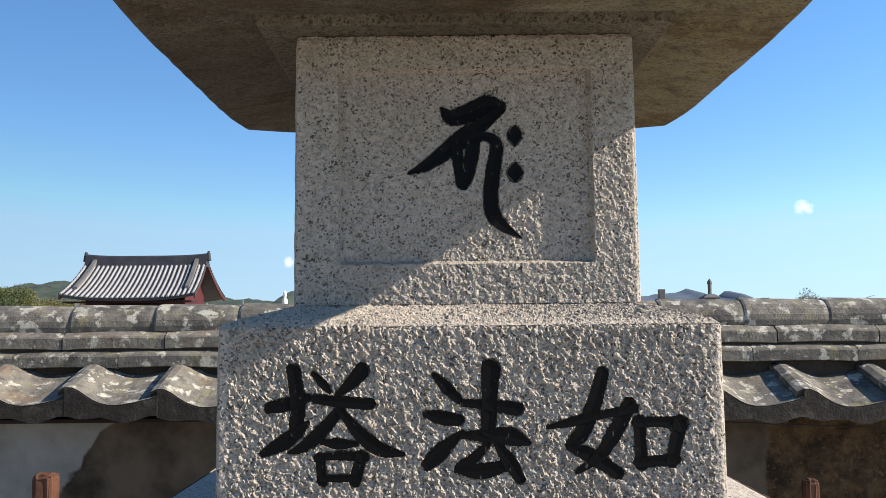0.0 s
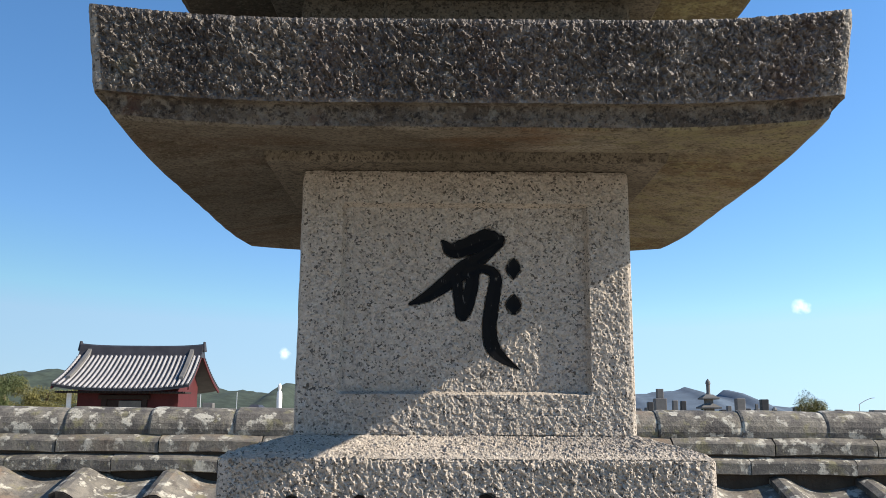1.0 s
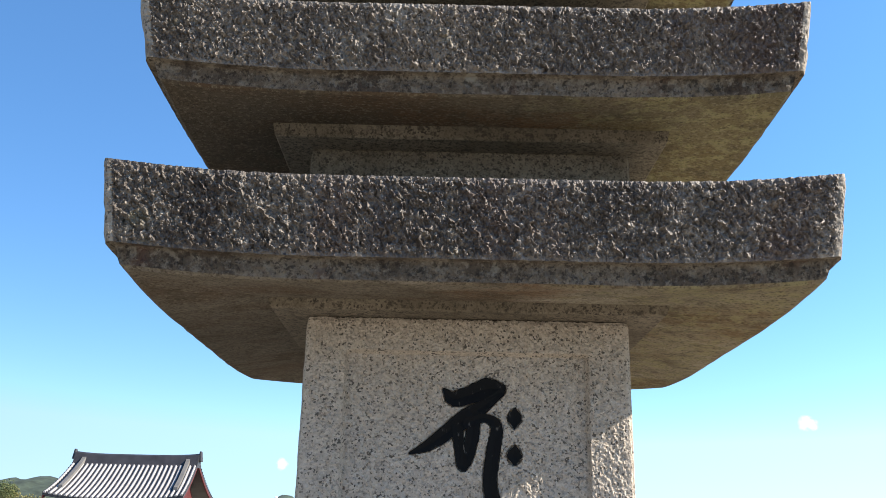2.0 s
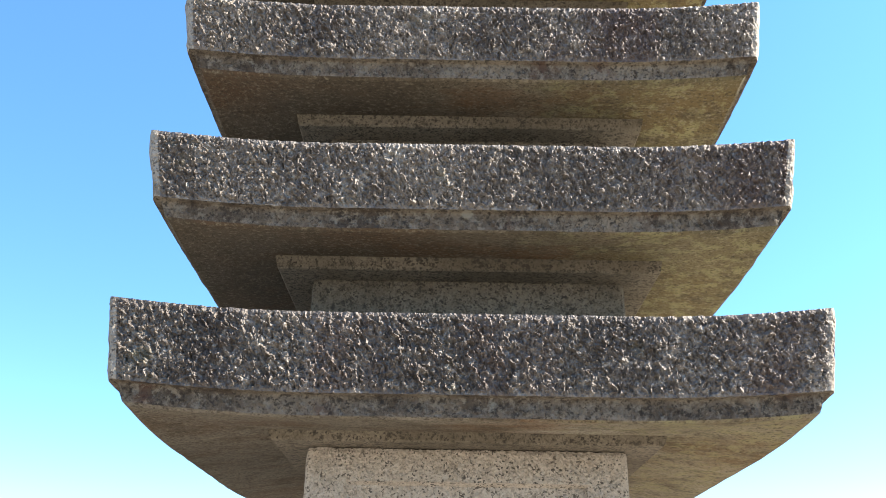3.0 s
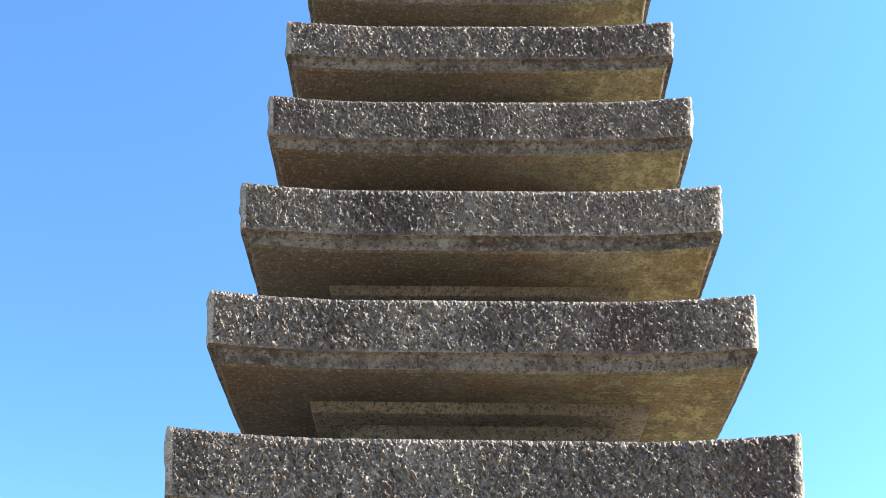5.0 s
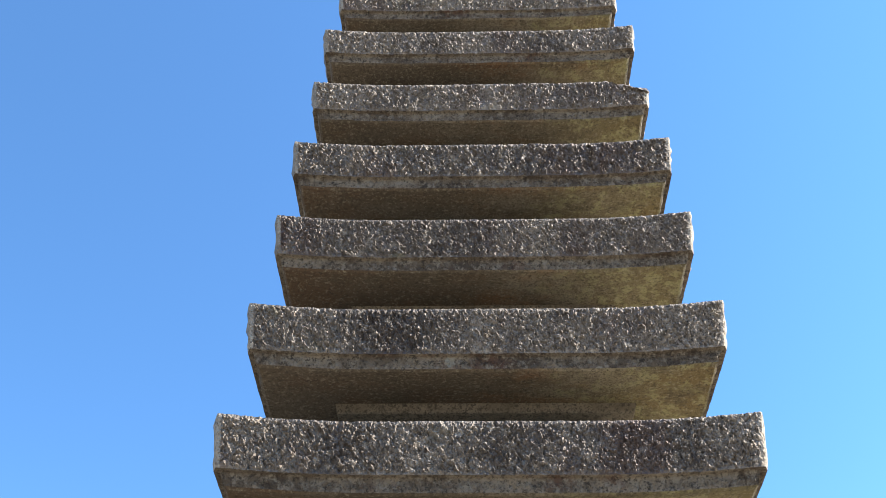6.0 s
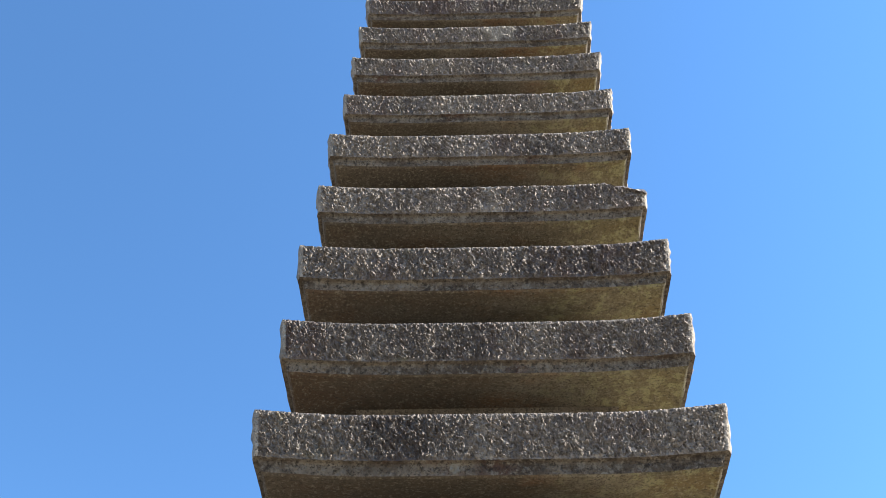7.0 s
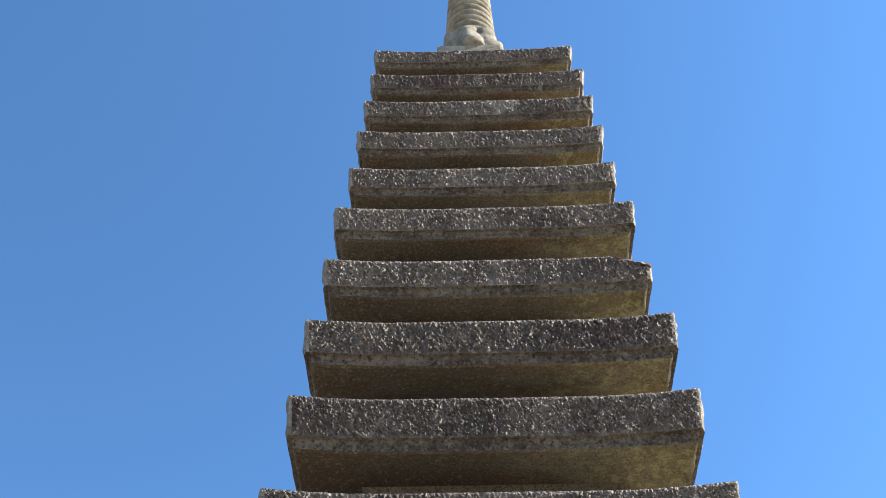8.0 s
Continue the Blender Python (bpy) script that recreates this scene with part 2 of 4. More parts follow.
# the upper soffits' dark ground colour carries the shade beneath their stains
PALE, WEATHERED, BAND, STAINED_SHADED = granite_clean(), granite_weathered(), granite_chamfer(), granite_soffit("stained_shaded_granite", (0.150, 0.126, 0.093), 0.60, 0.82)
# faint stains on a paler ground, brightened for light bounced under the lowest tier
SOFFIT = granite_soffit("faint_stain_bounce_granite", (0.31, 0.285, 0.24), 0.40, 0.60)
MARGIN, PAD = granite_margin(), granite_pad()
LICHEN = plain("lichened_pale_granite", (0.22, 0.205, 0.165), 0.9, 0.5, 22.0, 0.008)
PAINT, TILE, PLASTER = black_paint(), tile_clay("old_grey_roof_tile"), plaster()
SOOTY_SHADED = tile_clay("sooty_shaded_roof_tile", 0.85)
# roof tops out of view, made pale to bounce sunlight onto the soffits
ROOFTOP = plain("pale_top_granite", (0.37, 0.335, 0.27), 0.9, 0.25, 25.0, 0.004)
MUD = plain("dark_clay", (0.05, 0.038, 0.028), 0.95, 0.3, 12.0, 0.01)
EARTH = plain("pale_gravel_earth", (0.36, 0.315, 0.24), 0.95, 0.3, 3.0, 0.01)
WOOD = plain("weathered_red_brown_wood", (0.085, 0.036, 0.022), 0.85, 0.4, 18.0, 0.003)
RED = plain("red_ochre_boards", (0.065, 0.010, 0.011), 0.7, 0.2, 2.0)
DARKWOOD = plain("dark_timber", (0.022, 0.014, 0.012), 0.8, 0.3, 4.0)
WHITEWASH = plain("white_paint", (0.72, 0.71, 0.68), 0.7, 0.08, 1.5)
TEMPLE_TILE = plain("dark_temple_tile", (0.032, 0.031, 0.035), 0.5, 0.3, 2.5)
TEMPLE_ROLL = plain("grey_roll_tile", (0.27, 0.265, 0.265), 0.5, 0.2, 3.0)
STONE = plain("grave_granite", (0.115, 0.112, 0.108), 0.7, 0.25, 2.0)
DARKSTONE = plain("dark_grave_granite", (0.030, 0.030, 0.031), 0.5, 0.3, 2.0)
WIRE = plain("black_cable", (0.02, 0.02, 0.02), 0.6, 0.1)
METAL = plain("galvanised_steel", (0.42, 0.43, 0.44), 0.45, 0.1, 3.0, 0, 0.7)
LEAF = plain("green_leaves", (0.060, 0.080, 0.028), 0.7, 0.35, 1.2)
BAMBOO = plain("yellow_green_leaves", (0.135, 0.125, 0.040), 0.7, 0.35, 0.6)
BARK = plain("bark", (0.10, 0.075, 0.05), 0.9, 0.3, 6.0)
FOREST = plain("far_wooded_hill", (0.036, 0.050, 0.036), 0.95, 0.45, 0.10)
# wooded ridge with the aerial haze mixed into its base colour
HAZEHILL = plain("far_hill_haze_blue", (0.075, 0.105, 0.140), 0.95, 0.2, 0.02)


# ---------------------------------------------------------------- mesh helpers
def hash01(i, j, k, seed):
    h = (i * 374761393 + j * 668265263 + k * 2147483647 + seed * 974634721) & 0xFFFFFFFF
    h = ((h ^ (h >> 13)) * 1274126177) & 0xFFFFFFFF
    h = ((h ^ (h >> 16)) * 2246822519) & 0xFFFFFFFF
    return (h ^ (h >> 15)) / 4294967295.0


def grain(p, size, seed):
    """Smooth value noise, -1 to 1, of lump size in metres."""
    q = p / size
    b = np.floor(q).astype(np.int64)
    f = q - b
    f = f * f * (3 - 2 * f)
    out = 0.0
    for dx in (0, 1):
        for dy in (0, 1):
            for dz in (0, 1):
                w = (f[..., 0] if dx else 1 - f[..., 0]) * (f[..., 1] if dy else 1 - f[..., 1]) * (f[..., 2] if dz else 1 - f[..., 2])
                out = out + w * hash01(b[..., 0] + dx, b[..., 1] + dy, b[..., 2] + dz, seed)
    return 2 * out - 1


def facets(p, size, seed):
    """Broken-stone relief: cells of random height and tilt, with crisp steps between them."""
    q = p / size
    b = np.floor(q).astype(np.int64)
    best = np.full(p.shape[:-1], 9.0)
    out = np.zeros(p.shape[:-1])
    for dx in (-1, 0, 1):
        for dy in (-1, 0, 1):
            for dz in (-1, 0, 1):
                i, j, k = b[..., 0] + dx, b[..., 1] + dy, b[..., 2] + dz
                off = [q[..., a] - (c + hash01(i, j, k, seed + a)) for a, c in enumerate((i, j, k))]
                d = off[0] ** 2 + off[1] ** 2 + off[2] ** 2
                tilt = [hash01(i, j, k, seed + 3 + a) * 2 - 1 for a in range(3)]
                h = (hash01(i, j, k, seed + 6) * 2 - 1) * 0.55 + 1.6 * sum(o * t for o, t in zip(off, tilt))
                near = d < best
                best, out = np.where(near, d, best), np.where(near, h, out)
    return out


def ridges(p, size, seed):
    """Thin winding crests between rounded pits, 0 to 1."""
    return 1 - np.abs(grain(p, size, seed)) * 1.8


def chisel(p, seed, amount, coarse=1.0):
    """Relief of a pointed-chisel finish: slanting crests, chipped facets, pits and broad unevenness."""
    x = p[..., 0] + p[..., 1]
    q = p.copy()
    q[..., 0] = 0.60 * (0.48 * x - 0.88 * p[..., 2])
    q[..., 1] = 0.35 * (p[..., 0] - p[..., 1])
    q[..., 2] = 1.10 * (0.88 * x + 0.48 * p[..., 2])
    q = (q + 0.0026 * grain(p + 1.3, 0.006, seed + 20)[..., None]) / coarse
    return amount * (0.62 * facets(q, 0.0052, seed) + 0.42 * facets(p / coarse + 3.1, 0.0031, seed + 11)
                     + 0.80 * (ridges(q + 5.0, 0.0056, seed + 13) - 0.45) + 0.45 * (ridges(q + 9.0, 0.0030, seed + 14) - 0.45)
                     + 0.35 * grain(p + 7.7, 0.028, seed + 12))


def mesh_from(name, verts, faces, slots=None, materials=(), smooth=False):
    me = bpy.data.meshes.new(name)
    me.from_pydata([tuple(v) for v in verts], [], [tuple(f) for f in faces])
    for m in materials:
        me.materials.append(m)
    if slots is not None:
        me.polygons.foreach_set("material_index", np.asarray(slots, dtype=np.int32))
    if smooth:
        me.polygons.foreach_set("use_smooth", np.ones(len(me.polygons), dtype=bool))
    me.update()
    return me


def child(name, data, parent, label=""):
    ob = new(name, data)
    ob.parent = parent
    if label:
        ob["label"] = label
    return ob


def part(name, bm, material, parent, label="", smooth=False):
    me = bpy.data.meshes.new(name)
    bm.normal_update()
    bm.to_mesh(me)
    bm.free()
    me.materials.append(material)
    if smooth:
        me.polygons.foreach_set("use_smooth", np.ones(len(me.polygons), dtype=bool))
    return child(name, me, parent, label)


def thing(name, label, category, at=(0, 0, 0), group="", kind=""):
    ob = new(name)
    ob.location = at
    return tagged(ob, label, category, group, kind)


def block(bm, lo, hi, bevel=0.0, top=1.0):
    """A box from lo to hi; top below 1 tapers it upwards."""
    made = bmesh.ops.create_cube(bm, size=1.0)["verts"]
    mid, size = [(a + b) / 2 for a, b in zip(lo, hi)], [b - a for a, b in zip(lo, hi)]
    for v in made:
        s = top if v.co.z > 0 else 1.0
        v.co = Vector((mid[0] + v.co.x * size[0] * s, mid[1] + v.co.y * size[1] * s, mid[2] + v.co.z * size[2]))
    if bevel:
        edges = list({e for v in made for e in v.link_edges})
        bmesh.ops.bevel(bm, geom=edges, offset=bevel, segments=2, affect="EDGES", profile=0.5)
    return bm


def lathe(bm, profile, turns=24, at=(0, 0), wave=None):
    """Turned form: profile of (radius, height)."""
    rings = []
    for r, z in profile:
        ring = []
        for k in range(turns):
            a = 2 * math.pi * k / turns
            q = r * (wave(a, z) if wave else 1.0)
            ring.append(bm.verts.new((at[0] + q * math.cos(a), at[1] + q * math.sin(a), z)))
        rings.append(ring)
    for a, b in zip(rings, rings[1:]):
        for k in range(turns):
            bm.faces.new((a[k], a[(k + 1) % turns], b[(k + 1) % turns], b[k]))
    bm.faces.new(list(reversed(rings[0])))
    bm.faces.new(rings[-1])
    return bm


class Sheets:
    """Collects grids of vertices into one mesh."""

    def __init__(self):
        self.v, self.f, self.s, self.count = [], [], [], 0

    def grid(self, pts, slot=0):
        r, c = pts.shape[:2]
        i = np.arange(r * c).reshape(r, c) + self.count
        quads = np.stack([i[:-1, :-1], i[:-1, 1:], i[1:, 1:], i[1:, :-1]], -1).reshape(-1, 4)
        self.v.append(pts.reshape(-1, 3))
        self.f.append(quads)
        self.s.append(np.full(len(quads), slot))
        self.count += r * c

    def mesh(self, name, materials, smooth=False):
        me = mesh_from(name, np.concatenate(self.v).tolist(), np.concatenate(self.f).tolist(), np.concatenate(self.s), materials, smooth)
        bm = bmesh.new()
        bm.from_mesh(me)
        bmesh.ops.remove_doubles(bm, verts=bm.verts[:], dist=0.00003)
        bm.to_mesh(me)
        bm.free()
        return me


def side_frame(k):
    """Outward normal and right-hand tangent of side k of a square plan, as seen from outside."""
    n = [(0, -1), (1, 0), (0, 1), (-1, 0)][k]
    return np.array([n[0], n[1], 0.0]), np.array([-n[1], n[0], 0.0])


def around(s, n, t, half):
    return n * half[..., None] + t * (s * half)[..., None]


def steps(length, cell):
    return max(2, int(round(length / cell)) + 1)


# ---------------------------------------------------------------- the pagoda
pagoda = thing("stone_pagoda", "tall thirteen-tiered granite pagoda, weathered grey with brown stained eaves", "pagoda")


def rough_block(name, half_low, half_top, z0, z1, material, seed, amount, cell, label="", slope=None, carve=(), back=0.012, recess=None):
    """A square block with chiselled sides. slope: (half, height) of the sloping top's inner edge. recess: (half width, low, high, depth) of a sunk panel in front."""
    sh = Sheets()
    for k in range(4):
        n, t = side_frame(k)
        c = cell if k == 0 else (cell * 2 if k == 1 else back)
        s = np.linspace(-1, 1, steps(2 * half_low, c))
        z = np.linspace(z0, z1, steps(z1 - z0, c))
        if recess and k == 0:
            hw, lo, hi, deep = recess
            s = np.unique(np.concatenate([s, [x / half_low for x in (-hw, -hw + 0.004, hw - 0.004, hw)]]))
            z = np.unique(np.concatenate([z, [lo, lo + 0.004, hi - 0.004, hi]]))
        S, Z = np.meshgrid(s, z)
        half = half_low + (half_top - half_low) * (Z - z0) / (z1 - z0)
        p = around(S, n, t, half)
        p[..., 2] = Z
        away = np.clip((np.abs(S) - 0.975) / 0.025, 0, 1)
        d = n + t * (np.sign(S) * away)[..., None] + np.array([0, 0, 1.0]) * np.clip((Z - z1 + 0.008) / 0.008, 0, 1)[..., None]
        d /= np.linalg.norm(d, axis=-1, keepdims=True)
        draft = np.clip((np.abs(S) - 0.945) / 0.015, 0, 1)
        h = chisel(p, seed, amount if k == 0 else 0.35 * amount) * (1 - 0.8 * draft) - 0.0040 * away ** 1.5 - amount * 2.0 * np.clip((Z - z1 + 0.006) / 0.006, 0, 1)
        if recess and k == 0:
            x = np.abs(p[..., 0])
            h = h - deep * np.clip((hw - x) / 0.004, 0, 1) * np.clip((Z - lo) / 0.004, 0, 1) * np.clip((hi - Z) / 0.004, 0, 1)
        if k == 0:
            for stroke in carve:
                h = h - 0.0085 * (stroke_distance(p[..., 0], p[..., 2], stroke) < 0.0004)
        p = p + d * h[..., None]
        sh.grid(p)
        crown = p[-1]
        if slope:
            inner, zi = slope
            m = np.linspace(0, 1, steps(half_top - inner, c * 1.5))
            S, M = np.meshgrid(s, m)
            half = half_top + (inner - half_top) * M
            q = around(S, n, t, half)
            q[..., 2] = z1 + (zi - z1) * M
            h = chisel(q, seed, amount * 0.7) * np.clip(M * 8, 0, 1) - amount * 2.2 * (1 - np.clip(M * 8, 0, 1))
            q[..., 2] += h
            e = n + t * (np.sign(S) * (np.abs(S) > 0.97))[..., None]
            q += e * np.where(M < 0.01, h, 0)[..., None]
            sh.grid(q)
            crown = q[-1]
        sh.grid(np.array([crown, np.broadcast_to([0.0, 0.0, slope[1] if slope else z1], crown.shape)]))
    return child(name, sh.mesh(name, [material]), pagoda, label)


def stroke_distance(x, z, stroke):
    """Distance of points on the face from a brush stroke's outline (negative inside)."""
    best = np.full(x.shape, 1e3)
    for (xa, za, wa), (xb, zb, wb) in zip(stroke, stroke[1:]):
        ux, uz = xb - xa, zb - za
        k = np.clip(((x - xa) * ux + (z - za) * uz) / (ux * ux + uz * uz), 0, 1)
        best = np.minimum(best, np.hypot(x - xa - k * ux, z - za - k * uz) - (wa + (wb - wa) * k) / 2)
    return best


def brush(rows):
    """A brush stroke from (x, z, width) in millimetres, rounded through its points."""
    p = np.array(rows, float) / 1000
    p[:, 2] *= 0.96
    if len(p) == 2:
        return [tuple(v) for v in p]
    out = []
    e = np.vstack([2 * p[0] - p[1], p, 2 * p[-1] - p[-2]])
    for i in range(1, len(e) - 2):
        for u in np.linspace(0, 1, 5)[:-1]:
            a, b, c2, d = e[i - 1:i + 3]
            v = 0.5 * (2 * b + (c2 - a) * u + (2 * a - 5 * b + 4 * c2 - d) * u * u + (3 * b - a - 3 * c2 + d) * u ** 3)
            out.append((v[0], v[1], max(v[2], 0.001)))
    return out + [tuple(p[-1])]


def ink(name, strokes, y, parent, label):
    """A carved character's painted grooves: a V-shaped channel with slanting ends for each stroke."""
    bm = bmesh.new()
    for n, stroke in enumerate(strokes):
        yy = y - 0.00012 * n
        left, right, mid = [], [], []
        for i, (x, z, w) in enumerate(stroke):
            a, b = stroke[max(i - 1, 0)], stroke[min(i + 1, len(stroke) - 1)]
            dx, dz = b[0] - a[0], b[1] - a[1]
            L = math.hypot(dx, dz)
            wob = 1 + 0.10 * math.sin(i * 2.3 + n * 1.7)
            left.append((x - dz / L * w / 2 * wob, yy, z + dx / L * w / 2 * wob))
            right.append((x + dz / L * w / 2, yy, z - dx / L * w / 2))
            mid.append((x, yy + 0.05 * w, z))
        va, vb, vm = ([bm.verts.new(q) for q in side] for side in (left, right, mid))
        for i in range(len(va) - 1):
            bm.faces.new((va[i], va[i + 1], vm[i + 1], vm[i]))
            bm.faces.new((vm[i], vm[i + 1], vb[i + 1], vb[i]))
        for e, o, p0, p1 in ((-1, -2, va, vb), (0, 1, vb, va)):
            (x, z, w), (ox, oz, _) = stroke[e], stroke[o]
            a0 = math.atan2(z - oz, x - ox)
            fan = [p0[e]] + [bm.verts.new((x + math.cos(a0 + q) * w * r, yy, z + math.sin(a0 + q) * w * r)) for q, r in ((0.95, 0.60), (0.25, 0.50), (-0.75, 0.44))] + [p1[e]]
            for u, v in zip(fan, fan[1:]):
                bm.faces.new((vm[e], u, v))
    bmesh.ops.recalc_face_normals(bm, faces=bm.faces)
    for f in bm.faces:
        if f.normal.y > 0:
            f.normal_flip()
    return part(name, bm, PAINT, parent, label)


EARTH_SIDE = [brush(r) for r in (
    [(-227, 1358, 13), (-206, 1362, 16), (-183, 1369, 9)], [(-200, 1400, 16), (-195, 1362, 17), (-197, 1330, 16)],
    [(-234, 1307, 8), (-209, 1320, 18), (-184, 1340, 6)])]
TOWER_SIDE = [brush(r) for r in (
    [(-177, 1396, 6), (-166, 1384, 10), (-159, 1376, 6)], [(-122, 1399, 18), (-136, 1384, 14), (-151, 1371, 6)],
    [(-175, 1368, 10), (-149, 1364, 13), (-113, 1361, 13)], [(-147, 1355, 10), (-171, 1328, 16), (-190, 1313, 12), (-205, 1308, 3)],
    [(-146, 1353, 8), (-123, 1326, 16), (-101, 1310, 16), (-76, 1305, 5)], [(-167, 1319, 6), (-149, 1317, 13), (-129, 1317, 6)],
    [(-170, 1303, 10), (-167, 1275, 12)], [(-173, 1302, 9), (-149, 1304, 10), (-120, 1302, 12)], [(-123, 1304, 13), (-131, 1275, 13)],
    [(-167, 1279, 8), (-128, 1279, 9)])]
LAW = [brush(r) for r in (
    [(-41, 1394, 5), (-28, 1380, 13), (-13, 1365, 9)], [(-50, 1349, 8), (-33, 1345, 16), (-13, 1342, 13)],
    [(-49, 1293, 14), (-34, 1307, 19), (-9, 1329, 5)], [(-8, 1361, 8), (21, 1359, 13), (53, 1354, 16)],
    [(24, 1400, 22), (22, 1369, 18), (20, 1330, 17)], [(-8, 1325, 8), (21, 1324, 16), (46, 1323, 21), (66, 1316, 5)],
    [(19, 1315, 8), (5, 1301, 12), (-12, 1289, 12)], [(-16, 1286, 6), (11, 1285, 18), (39, 1291, 12)], [(30, 1314, 8), (43, 1296, 16), (55, 1276, 12)])]
LIKE = [brush(r) for r in (
    [(151, 1394, 14), (140, 1359, 17), (126, 1327, 17), (113, 1313, 12)], [(112, 1311, 9), (135, 1301, 17), (165, 1281, 14)],
    [(180, 1358, 16), (163, 1327, 17), (145, 1301, 13), (120, 1284, 6)], [(88, 1333, 5), (114, 1339, 10), (146, 1346, 9), (186, 1353, 10)],
    [(191, 1340, 13), (192, 1290, 13)], [(187, 1337, 10), (213, 1338, 12), (239, 1335, 17)], [(237, 1337, 17), (226, 1293, 13)], [(189, 1293, 12), (231, 1296, 12)])]
SEED = [brush(r) for r in (
    [(-29, 1720, 4), (-16, 1708, 20), (6, 1714, 24), (28, 1722, 28), (44, 1721, 15)],
    [(45, 1717, 10), (25, 1701, 15), (2, 1685, 24), (-23, 1666, 20), (-48, 1648, 14), (-71, 1638, 3)],
    [(9, 1689, 18), (9, 1664, 17), (2, 1635, 17), (-3, 1623, 13)], [(-12, 1675, 14), (-8, 1650, 14), (-4, 1625, 15)],
    [(2, 1678, 14), (25, 1684, 11), (39, 1673, 15), (35, 1642, 18), (31, 1607, 18), (36, 1582, 18), (51, 1567, 11), (69, 1556, 1)],
    [(63, 1698, 1), (62, 1685, 19), (62, 1672, 2)], [(63, 1651, 1), (62, 1638, 20), (62, 1628, 6)])]

# plinths, inscribed base, first shaft
rough_block("foundation_stone", 0.62, 0.60, 0.0, 0.45, PALE, 3, 0.002, 0.02, "broad granite foundation stone")
rough_block("lower_plinth", 0.46, 0.45, 0.45, 1.195, PALE, 5, 0.002, 0.01, "granite plinth with sloping top", slope=(0.28, 1.236))
base = rough_block("base_block", 0.290, 0.2885, 1.22, 1.452, PALE, 11, 0.0021, 0.0011, "chisel-dressed granite block with three black carved characters",
                   slope=(0.205, 1.476), carve=EARTH_SIDE + TOWER_SIDE + LAW + LIKE)
ink("carved_character", EARTH_SIDE + TOWER_SIDE, -0.2902, base, "black painted carved character 塔")
ink("carved_character", LAW, -0.2902, base, "black painted carved character 法")
ink("carved_character", LIKE, -0.2902, base, "black painted carved character 如")
shaft = rough_block("shaft", 0.2133, 0.2113, 1.475, 1.8118, PALE, 17, 0.0012, 0.0014, "pale speckled granite shaft with a sunk panel and black carved letter",
                    carve=SEED, recess=(0.158, 1.524, 1.768, 0.011))
ink("carved_letter", SEED, -0.2030, shaft, "black painted seed letter")

HALF = [0.422, 0.409, 0.393, 0.380, 0.365, 0.358, 0.343, 0.338, 0.322, 0.316, 0.310, 0.302, 0.293]
LOW = [0.412, 0.397, 0.384, 0.370, 0.356, 0.350, 0.336, 0.331, 0.314, 0.307, 0.301, 0.293, 0.285]
TOP = [1.940, 2.169, 2.391, 2.605, 2.815, 3.017, 3.217, 3.406, 3.587, 3.762, 3.923, 4.083, 4.243]
DEEP = [0.093, 0.085, 0.080, 0.080, 0.080, 0.078, 0.074, 0.070, 0.067, 0.064, 0.060, 0.058, 0.056]


def eave_lift(s):
    """How far the eave has risen along its side: flat in the middle, curling up to the corners."""
    return np.clip((np.abs(s) - 0.42) / 0.58, 0, 1) ** 2.0


